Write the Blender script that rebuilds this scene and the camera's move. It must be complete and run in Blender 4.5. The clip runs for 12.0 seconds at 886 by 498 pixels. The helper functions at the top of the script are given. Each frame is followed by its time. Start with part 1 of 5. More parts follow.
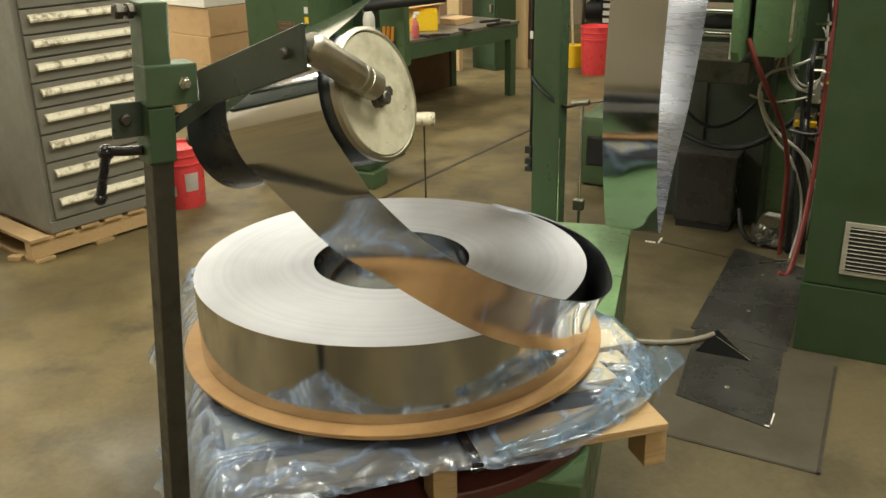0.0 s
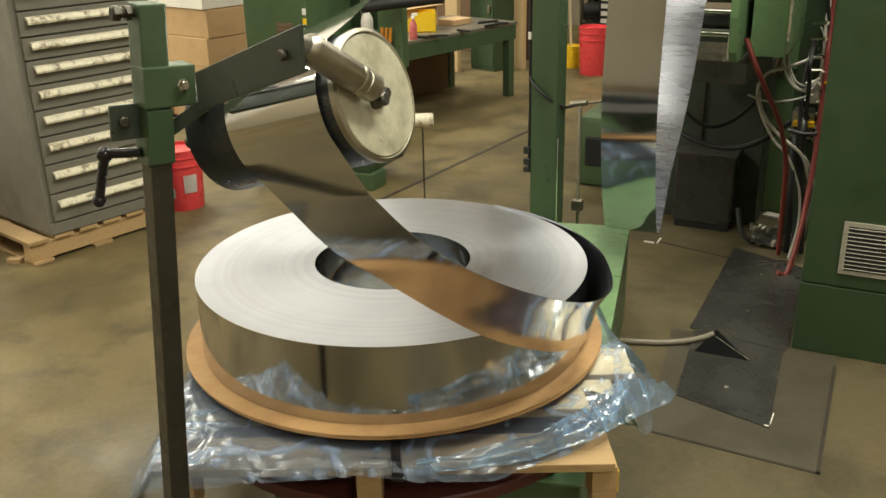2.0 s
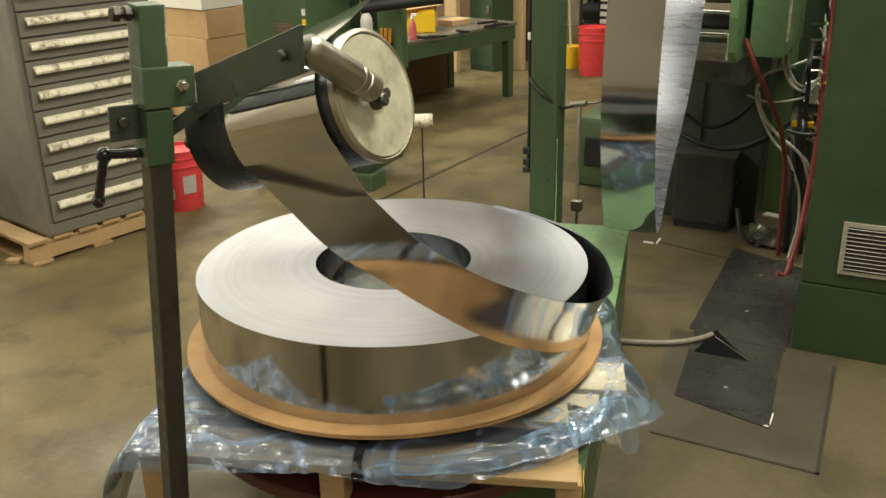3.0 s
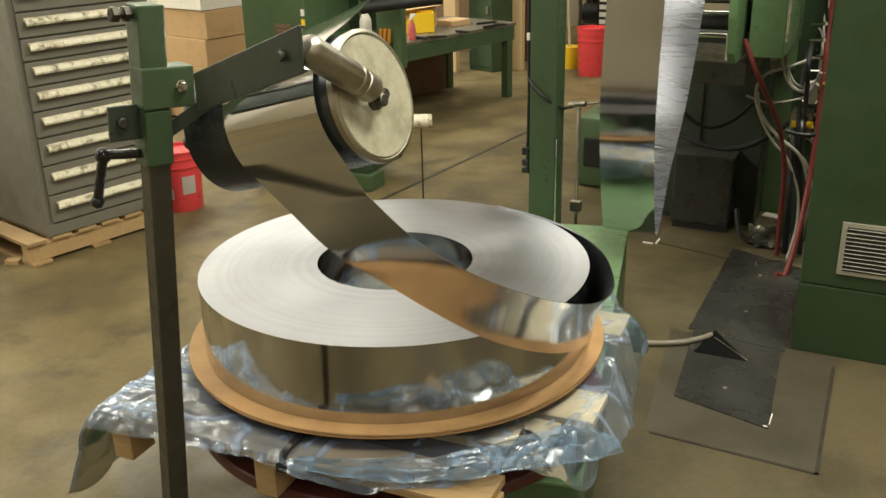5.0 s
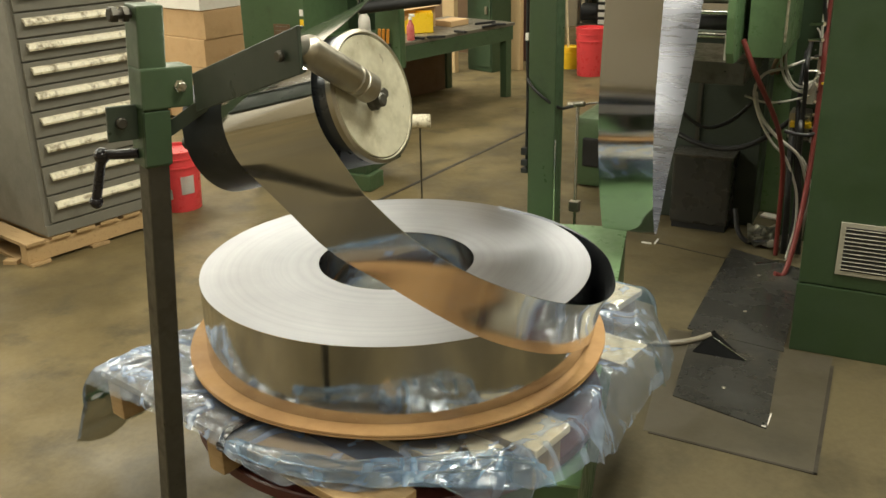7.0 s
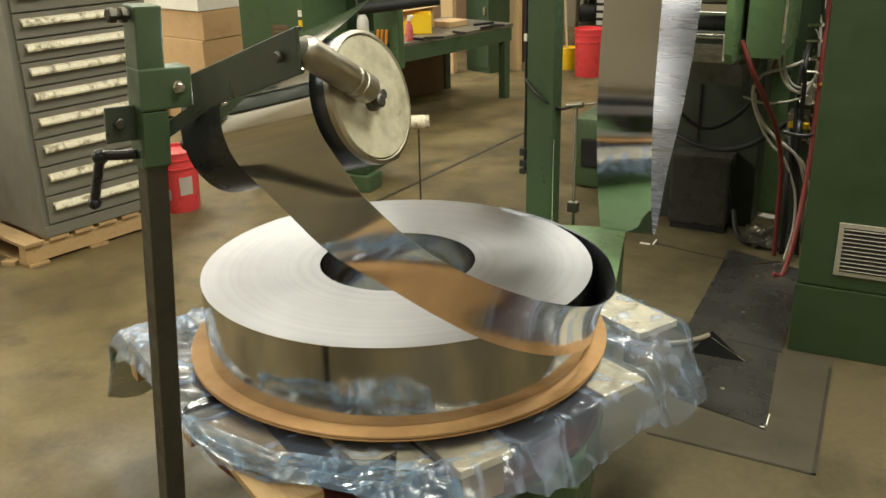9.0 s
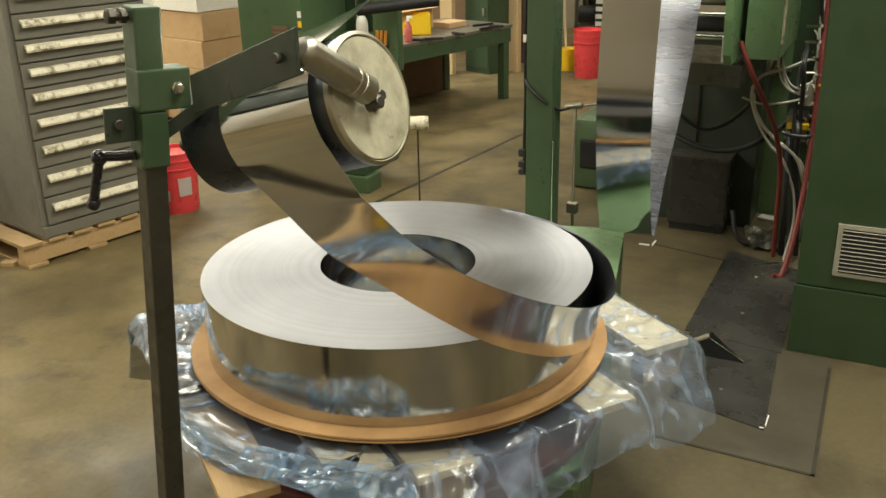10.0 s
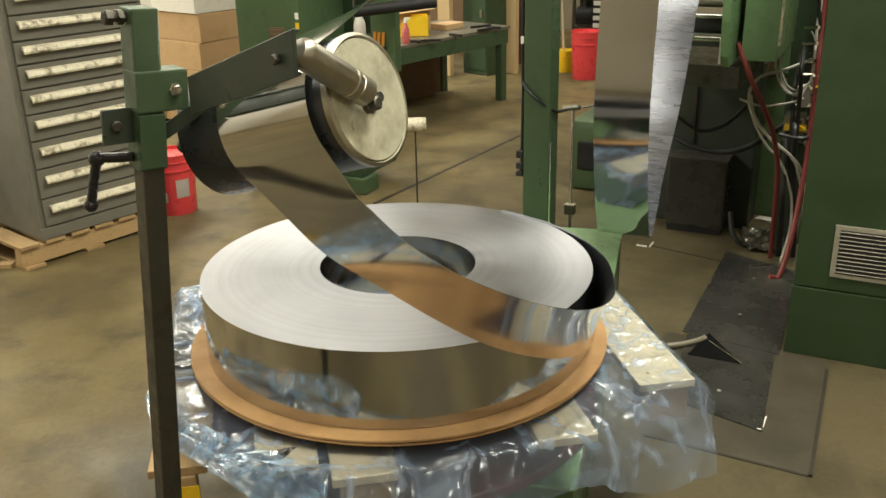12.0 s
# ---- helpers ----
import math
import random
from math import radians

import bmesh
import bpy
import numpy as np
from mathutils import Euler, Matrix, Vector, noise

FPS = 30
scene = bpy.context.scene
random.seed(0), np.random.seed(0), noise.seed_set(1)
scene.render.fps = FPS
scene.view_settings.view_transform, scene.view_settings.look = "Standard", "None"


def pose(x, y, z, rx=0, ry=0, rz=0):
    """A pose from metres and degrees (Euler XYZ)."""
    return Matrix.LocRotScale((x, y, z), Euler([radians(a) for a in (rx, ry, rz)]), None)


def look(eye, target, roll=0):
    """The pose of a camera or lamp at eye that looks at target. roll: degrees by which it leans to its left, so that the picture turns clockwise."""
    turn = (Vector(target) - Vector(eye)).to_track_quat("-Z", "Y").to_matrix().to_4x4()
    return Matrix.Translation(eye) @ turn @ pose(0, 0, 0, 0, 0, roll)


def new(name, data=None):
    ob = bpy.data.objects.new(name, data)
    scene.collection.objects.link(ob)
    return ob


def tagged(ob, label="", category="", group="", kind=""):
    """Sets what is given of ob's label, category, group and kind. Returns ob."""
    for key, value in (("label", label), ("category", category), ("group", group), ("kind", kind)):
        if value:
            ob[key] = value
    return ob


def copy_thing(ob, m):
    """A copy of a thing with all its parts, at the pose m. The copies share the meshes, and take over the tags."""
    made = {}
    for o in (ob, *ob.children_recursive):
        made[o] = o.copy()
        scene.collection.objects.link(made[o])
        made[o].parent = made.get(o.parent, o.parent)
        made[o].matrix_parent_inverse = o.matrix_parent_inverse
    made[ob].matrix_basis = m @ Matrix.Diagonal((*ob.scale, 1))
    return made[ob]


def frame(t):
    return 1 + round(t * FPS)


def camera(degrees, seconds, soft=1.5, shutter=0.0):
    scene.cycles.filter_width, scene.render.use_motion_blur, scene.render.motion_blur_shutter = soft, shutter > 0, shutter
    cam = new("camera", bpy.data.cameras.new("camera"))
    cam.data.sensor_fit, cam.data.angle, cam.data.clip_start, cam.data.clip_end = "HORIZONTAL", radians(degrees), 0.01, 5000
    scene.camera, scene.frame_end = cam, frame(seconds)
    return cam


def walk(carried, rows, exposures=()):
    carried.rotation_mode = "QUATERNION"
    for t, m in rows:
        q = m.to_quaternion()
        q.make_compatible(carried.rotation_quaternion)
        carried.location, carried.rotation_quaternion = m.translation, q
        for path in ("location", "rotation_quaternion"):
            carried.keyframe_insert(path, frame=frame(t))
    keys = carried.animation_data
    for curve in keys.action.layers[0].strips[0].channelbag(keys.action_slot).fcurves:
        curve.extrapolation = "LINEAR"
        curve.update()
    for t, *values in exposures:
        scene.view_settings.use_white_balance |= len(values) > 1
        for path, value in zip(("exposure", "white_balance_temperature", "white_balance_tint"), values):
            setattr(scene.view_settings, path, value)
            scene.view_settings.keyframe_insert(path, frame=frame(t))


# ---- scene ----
# ---------- camera ----------
EYE = (0.0, 0.0, 1.65)


def aim(down, lean, right):
    """Camera pose: degrees looked down, leant to the right, turned to the right."""
    d, y = radians(down), radians(right)
    way = Vector((math.sin(y) * math.cos(d), math.cos(y) * math.cos(d), -math.sin(d)))
    return look(EYE, Vector(EYE) + way, -lean)


cam = camera(51.1, 12.0, soft=1.5)
walk(cam, [(0.0, aim(21.278, 1.115, -0.041)), (1.0, aim(21.250, 1.200, 0.0)), (2.0, aim(21.222, 1.290, 0.034)),
           (3.0, aim(21.193, 1.298, 0.068)), (4.0, aim(21.178, 1.297, 0.095)), (5.0, aim(21.168, 1.296, 0.122)),
           (6.0, aim(21.167, 1.291, 0.157)), (7.0, aim(21.164, 1.282, 0.203)), (8.0, aim(21.148, 1.276, 0.248)),
           (9.0, aim(21.118, 1.268, 0.296)), (10.0, aim(21.062, 1.246, 0.354)), (11.0, aim(21.015, 1.228, 0.412)),
           (12.0, aim(20.975, 1.210, 0.508))])

# ---------- light ----------
scene.view_settings.exposure = 0.42
world = bpy.data.worlds.new("world")
world.use_nodes = True
scene.world = world
world.node_tree.nodes["Background"].inputs[0].default_value = (0.9, 0.85, 0.7, 1)
world.node_tree.nodes["Background"].inputs[1].default_value = 0.02

TURN = -27.0          # the hall stands turned to the camera by this
CT, ST = math.cos(radians(27)), math.sin(radians(27))


def hall(u, v, z=0.0):
    """World place of a point of the hall: u across, v along."""
    return Vector((u * CT + v * ST, -u * ST + v * CT, z))


def at(u, v, z=0.0, turn=0.0):
    return pose(*hall(u, v, z), 0, 0, TURN + turn)


def lamp(u, v, power, size=(2.4, 0.6), z=4.55, colour=(0.985, 0.968, 0.825)):
    data = bpy.data.lights.new("ceiling_lamp_light", "AREA")
    data.shape, data.size, data.size_y, data.energy, data.color = "RECTANGLE", size[1], size[0], power, colour
    ob = new("ceiling_lamp_light", data)
    ob.matrix_world = at(u, v, z)
    return ob


# Unseen fixtures; fourth, fifth and last are added to brighten loop, wall and cabinets.
LAMPS = [(-5.4, 1.5, 120), (-6.3, 5.4, 190), (-6.3, 8.8, 100), (-1.4, 0.6, 24), (-5.8, -2.4, 125), (-2.6, 8.8, 50),
         (2.8, -2.0, 115), (0.9, 1.8, 120), (1.4, 7.0, 45), (-0.1, 4.25, 120)]
for u, v, p in LAMPS:
    lamp(u, v, p)

# ---------- materials ----------
def nodes_of(name):
    m = bpy.data.materials.new(name)
    m.use_nodes = True
    nt = m.node_tree
    return m, nt, nt.nodes["Principled BSDF"]


def mixed(nt, fac, a, b):
    n = nt.nodes.new("ShaderNodeMix")
    n.data_type = "RGBA"
    for sock, val in ((n.inputs[0], fac), (n.inputs[6], a), (n.inputs[7], b)):
        if hasattr(val, "default_value") or hasattr(val, "is_output"):
            nt.links.new(val, sock)
        else:
            sock.default_value = val if isinstance(val, float) else (*val, 1)
    return n.outputs[2]


def noisy(nt, scale, detail=4.0, low=0.4, high=0.6, stretch=(1, 1, 1), rough=0.6, shift=0.0):
    """A noise in metres, spread between low and high to 0..1."""
    tc, mp = nt.nodes.new("ShaderNodeTexCoord"), nt.nodes.new("ShaderNodeMapping")
    mp.inputs["Scale"].default_value = stretch
    mp.inputs["Location"].default_value = (shift, shift * 0.7, shift * 1.3)
    nz, rg = nt.nodes.new("ShaderNodeTexNoise"), nt.nodes.new("ShaderNodeMapRange")
    nz.inputs["Scale"].default_value, nz.inputs["Detail"].default_value, nz.inputs["Roughness"].default_value = scale, detail, rough
    rg.inputs["From Min"].default_value, rg.inputs["From Max"].default_value = low, high
    nt.links.new(tc.outputs["Object"], mp.inputs["Vector"])
    nt.links.new(mp.outputs["Vector"], nz.inputs["Vector"])
    nt.links.new(nz.outputs["Fac"], rg.inputs["Value"])
    return rg.outputs["Result"]


def relief(nt, b, height, strength, distance):
    bp = nt.nodes.new("ShaderNodeBump")
    bp.inputs["Strength"].default_value, bp.inputs["Distance"].default_value = strength, distance
    nt.links.new(height, bp.inputs["Height"])
    nt.links.new(bp.outputs["Normal"], b.inputs["Normal"])


def surface(name, colour, rough=0.5, metal=0.0, worn=None, wear=(0.55, 0.75), scale=9.0, grain=60.0, spread=0.12, bump=0.15,
            dist=0.002, stretch=(1, 1, 1), rough_spread=0.15, shades=0.0):
    """Colour with large stains towards worn, a fine grain, uneven gloss and a slight relief."""
    m, nt, b = nodes_of(name)
    worn = worn or tuple(c * 0.6 for c in colour)
    c = mixed(nt, noisy(nt, scale, 5, *wear, stretch=stretch), colour, worn)
    fine = noisy(nt, grain, 3, 0.3, 0.7, stretch=stretch, shift=3.0)
    c2 = mixed(nt, fine, c, tuple(min(1, x * (1 - spread)) for x in worn))
    k = nt.nodes.new("ShaderNodeMix")
    k.data_type = "RGBA"
    k.inputs[0].default_value = spread * 2
    nt.links.new(c, k.inputs[6])
    nt.links.new(c2, k.inputs[7])
    out = k.outputs[2]
    if shades:
        oi, hs, mr = nt.nodes.new("ShaderNodeObjectInfo"), nt.nodes.new("ShaderNodeHueSaturation"), nt.nodes.new("ShaderNodeMapRange")
        mr.inputs["To Min"].default_value, mr.inputs["To Max"].default_value = 1 - shades, 1 + shades
        nt.links.new(oi.outputs["Random"], mr.inputs["Value"])
        nt.links.new(mr.outputs["Result"], hs.inputs["Value"])
        nt.links.new(out, hs.inputs["Color"])
        out = hs.outputs["Color"]
    nt.links.new(out, b.inputs["Base Color"])
    b.inputs["Metallic"].default_value = metal
    rr = nt.nodes.new("ShaderNodeMapRange")
    rr.inputs["To Min"].default_value, rr.inputs["To Max"].default_value = max(0.02, rough - rough_spread), min(1, rough + rough_spread)
    nt.links.new(noisy(nt, scale * 2.3, 4, 0.3, 0.7, stretch=stretch, shift=9.0), rr.inputs["Value"])
    nt.links.new(rr.outputs["Result"], b.inputs["Roughness"])
    if bump:
        relief(nt, b, fine, bump, dist)
    return m


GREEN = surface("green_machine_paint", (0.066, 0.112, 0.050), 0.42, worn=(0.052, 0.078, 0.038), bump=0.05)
GREEN_DARK = surface("darker_green", (0.036, 0.066, 0.032), 0.45, worn=(0.028, 0.048, 0.024), bump=0.05)
GREEN_LIGHT = surface("lighter_green", (0.145, 0.245, 0.112), 0.38, worn=(0.105, 0.178, 0.082), bump=0.05)
STEEL_DARK = surface("dark_oily_steel", (0.09, 0.085, 0.07), 0.42, 0.75, worn=(0.05, 0.04, 0.03), scale=14, bump=0.1)
STEEL = surface("ground_steel", (0.44, 0.41, 0.34), 0.36, 1.0, worn=(0.27, 0.245, 0.20), scale=10, bump=0.0, rough_spread=0.08)
CHROME = surface("bright_steel", (0.75, 0.74, 0.70), 0.16, 1.0, worn=(0.55, 0.53, 0.5), bump=0.0, rough_spread=0.06)
VENT = surface("vent_aluminium", (0.46, 0.44, 0.36), 0.45, 0.5, worn=(0.34, 0.31, 0.24))
PIT = surface("matt_black_recess", (0.006, 0.006, 0.006), 0.9, bump=0.0)
PIT.node_tree.nodes["Principled BSDF"].inputs["Specular IOR Level"].default_value = 0.05
BLACK = surface("black_rubber", (0.012, 0.012, 0.013), 0.5, worn=(0.02, 0.02, 0.02))
BLACK_GLOSS = surface("black_plastic", (0.012, 0.010, 0.012), 0.22, worn=(0.02, 0.018, 0.02))
WOOD = surface("pallet_pine", (0.40, 0.265, 0.125), 0.75, worn=(0.27, 0.165, 0.07), scale=7, stretch=(1, 9, 9), grain=40, bump=0.3, shades=0.15)
WOOD_PALE = surface("pale_deck_board", (0.66, 0.55, 0.36), 0.75, worn=(0.44, 0.33, 0.18), scale=7, stretch=(1, 9, 9), grain=40, bump=0.3, shades=0.18)
ORANGE = surface("orange_plastic", (0.65, 0.26, 0.03), 0.45)
SLEEVE = surface("dark_sleeve_green", (0.050, 0.082, 0.040), 0.42, worn=(0.036, 0.056, 0.030), bump=0.05)
CONTROL = surface("control_cabinet_green", (0.024, 0.047, 0.017), 0.5, worn=(0.018, 0.036, 0.013), scale=4, bump=0.04)
ARM = surface("arm_paint", (0.036, 0.048, 0.034), 0.4, worn=(0.026, 0.034, 0.024), bump=0.05)
PAD = surface("tan_cardboard_pad", (0.42, 0.245, 0.10), 0.75, worn=(0.30, 0.165, 0.065), wear=(0.42, 0.66), scale=5, grain=60, bump=0.05)
CARD = surface("brown_cardboard", (0.50, 0.33, 0.17), 0.8, worn=(0.42, 0.27, 0.13), scale=6, grain=70, bump=0.1, shades=0.08)
CABINET = surface("grey_cabinet_paint", (0.165, 0.155, 0.125), 0.5, worn=(0.125, 0.115, 0.09), scale=5, bump=0.05)
CREAM = surface("cream_pull", (0.80, 0.74, 0.57), 0.45, worn=(0.24, 0.19, 0.11), wear=(0.50, 0.66), scale=22)
RED = surface("red_bucket_plastic", (0.66, 0.055, 0.06), 0.35, worn=(0.55, 0.045, 0.05), bump=0.03)
YELLOW = surface("yellow_plastic", (0.85, 0.55, 0.02), 0.35, worn=(0.7, 0.42, 0.02), bump=0.03)
MAROON = surface("maroon_turntable_paint", (0.085, 0.020, 0.015), 0.5, worn=(0.05, 0.013, 0.010), scale=8)
NAVY = surface("dark_slip_sheet", (0.012, 0.016, 0.035), 0.5)
PAPER = surface("paper_label", (0.75, 0.72, 0.66), 0.7, worn=(0.65, 0.6, 0.52))
CONDUIT = surface("soiled_conduit", (0.19, 0.165, 0.12), 0.5, worn=(0.11, 0.09, 0.06))
GREY_HOSE = surface("grey_hose", (0.55, 0.53, 0.46), 0.5)
RED_HOSE = surface("red_hose_rubber", (0.20, 0.032, 0.026), 0.45)
# Base panel's own green darkened; the shade under the rollers is in this colour.
SHADED_PANEL = surface("shade_darkened_panel", (0.034, 0.044, 0.032), 0.5, worn=(0.022, 0.028, 0.020), scale=4)
PATCH = surface("grey_floor_patch", (0.068, 0.057, 0.037), 0.42, worn=(0.040, 0.034, 0.022), scale=2.5, grain=40, bump=0.1)
PLATE = surface("dark_steel_floor_plate", (0.045, 0.044, 0.040), 0.28, 0.35, worn=(0.085, 0.075, 0.056), scale=3.0, grain=30, bump=0.1, rough_spread=0.2)
WALL_REFLECTOR = surface("white_reflector_wall", (0.74, 0.71, 0.64), 0.75, worn=(0.60, 0.56, 0.48), scale=1.2)
WALLPAINT = surface("hall_wall_paint", (0.36, 0.31, 0.22), 0.8, worn=(0.28, 0.23, 0.15), scale=1.2)
CEILING = surface("hall_ceiling_board", (0.55, 0.52, 0.44), 0.9, scale=1.0)
BENCHTOP = surface("worn_bench_steel", (0.17, 0.15, 0.115), 0.38, 0.25, worn=(0.08, 0.07, 0.055), scale=5)
BROWN_PANEL = surface("brown_board", (0.16, 0.095, 0.05), 0.6, worn=(0.10, 0.06, 0.03), scale=3)
TAN = surface("tan_board", (0.50, 0.36, 0.19), 0.7, worn=(0.40, 0.28, 0.14), scale=4)
DRUM = surface("dark_drum_steel", (0.06, 0.065, 0.07), 0.33, 0.6, worn=(0.04, 0.043, 0.046), scale=6, bump=0.03)
FACE = surface("worn_drum_face", (0.60, 0.57, 0.43), 0.42, 0.35, worn=(0.30, 0.27, 0.18), wear=(0.44, 0.74), scale=18, grain=50, bump=0.05)


def floor_material():
    m, nt, b = nodes_of("worn_oily_concrete")
    # browner and paler beyond the long joint, fading darker under the machines
    tc, sp3, line, step = nt.nodes.new("ShaderNodeTexCoord"), nt.nodes.new("ShaderNodeSeparateXYZ"), nt.nodes.new("ShaderNodeMath"), nt.nodes.new("ShaderNodeMapRange")
    nt.links.new(tc.outputs["Object"], sp3.inputs[0])
    line.operation = "MULTIPLY_ADD"
    line.inputs[1].default_value = -0.1026
    nt.links.new(sp3.outputs["Y"], line.inputs[0])
    nt.links.new(sp3.outputs["X"], line.inputs[2])
    step.inputs["From Min"].default_value, step.inputs["From Max"].default_value = -3.05, -1.0
    nt.links.new(line.outputs[0], step.inputs["Value"])
    one = mixed(nt, noisy(nt, 1.3, 6, 0.42, 0.60), (0.195, 0.145, 0.064), (0.100, 0.073, 0.031))
    two = mixed(nt, noisy(nt, 1.7, 7, 0.44, 0.57, shift=6.0), (0.098, 0.077, 0.039), (0.044, 0.035, 0.019))
    a = mixed(nt, step.outputs["Result"], one, two)
    a = mixed(nt, noisy(nt, 4.5, 6, 0.52, 0.72, shift=5.0), a, (0.052, 0.042, 0.024))
    sp = noisy(nt, 45, 4, 0.35, 0.75, shift=2.0)
    k = mixed(nt, sp, (0.135, 0.114, 0.066), (0.080, 0.067, 0.037))
    c = mixed(nt, 0.3, a, k)
    nt.links.new(c, b.inputs["Base Color"])
    rr = nt.nodes.new("ShaderNodeMapRange")
    rr.inputs["To Min"].default_value, rr.inputs["To Max"].default_value = 0.34, 0.70
    nt.links.new(noisy(nt, 2.2, 6, 0.35, 0.65, shift=11.0), rr.inputs["Value"])
    b.inputs["Specular IOR Level"].default_value = 0.22
    nt.links.new(rr.outputs["Result"], b.inputs["Roughness"])
    relief(nt, b, sp, 0.12, 0.003)
    return m


FLOOR = floor_material()


def mirror_strip(name, rough, colour, streak=0.04):
    m, nt, b = nodes_of(name)
    b.inputs["Base Color"].default_value = (*colour, 1)
    b.inputs["Metallic"].default_value = 1.0
    rr = nt.nodes.new("ShaderNodeMapRange")
    rr.inputs["To Min"].default_value, rr.inputs["To Max"].default_value = rough, rough + streak
    nt.links.new(noisy(nt, 5, 4, 0.35, 0.65, stretch=(1, 1, 12)), rr.inputs["Value"])
    nt.links.new(rr.outputs["Result"], b.inputs["Roughness"])
    relief(nt, b, noisy(nt, 1.6, 1, 0.2, 0.8), 0.06, 0.02)
    return m


STRIP = mirror_strip("bright_rolled_metal", 0.075, (0.62, 0.615, 0.60))
# Darker copy of the loop's metal; its glare is held down in the colour.
LOOP_INNER = mirror_strip("toned_loop_face", 0.25, (0.33, 0.34, 0.38), 0.05)
LOOP = mirror_strip("slack_rolled_metal", 0.07, (0.50, 0.505, 0.52))
STRIP_BACK = mirror_strip("strip_inner_face", 0.18, (0.50, 0.53, 0.58))
COIL_SIDE = mirror_strip("coil_outer_wrap", 0.09, (0.50, 0.495, 0.48))


def coil_end_material():
    """The edges of the wraps: fine concentric lines on brushed metal."""
    m, nt, b = nodes_of("coil_edge_wraps")
    tc, sx = nt.nodes.new("ShaderNodeTexCoord"), nt.nodes.new("ShaderNodeVectorMath")
    flat = nt.nodes.new("ShaderNodeVectorMath")
    flat.operation = "MULTIPLY"
    flat.inputs[1].default_value = (1, 1, 0)
    sx.operation = "LENGTH"
    nt.links.new(tc.outputs["Object"], flat.inputs[0])
    nt.links.new(flat.outputs["Vector"], sx.inputs[0])
    n1, n2 = nt.nodes.new("ShaderNodeTexNoise"), nt.nodes.new("ShaderNodeTexNoise")
    for n, s, d in ((n1, 60.0, 3.0), (n2, 420.0, 2.0)):
        n.noise_dimensions = "1D"
        n.inputs["Scale"].default_value, n.inputs["Detail"].default_value = s, d
        nt.links.new(sx.outputs["Value"], n.inputs["W"])
    c = mixed(nt, n1.outputs["Fac"], (0.335, 0.337, 0.36), (0.27, 0.271, 0.288))
    c = mixed(nt, 0.08, c, mixed(nt, n2.outputs["Fac"], (0.75, 0.75, 0.75), (0.45, 0.445, 0.44)))
    nt.links.new(c, b.inputs["Base Color"])
    b.inputs["Metallic"].default_value = 1.0
    rr = nt.nodes.new("ShaderNodeMapRange")
    rr.inputs["To Min"].default_value, rr.inputs["To Max"].default_value = 0.36, 0.46
    tang = nt.nodes.new("ShaderNodeTangent")
    tang.direction_type, tang.axis = "RADIAL", "Z"
    nt.links.new(tang.outputs["Tangent"], b.inputs["Tangent"])
    b.inputs["Anisotropic"].default_value = 0.55
    nt.links.new(noisy(nt, 6, 4, 0.35, 0.65), rr.inputs["Value"])
    nt.links.new(rr.outputs["Result"], b.inputs["Roughness"])
    relief(nt, b, n2.outputs["Fac"], 0.05, 0.0006)
    return m


COIL_END = coil_end_material()


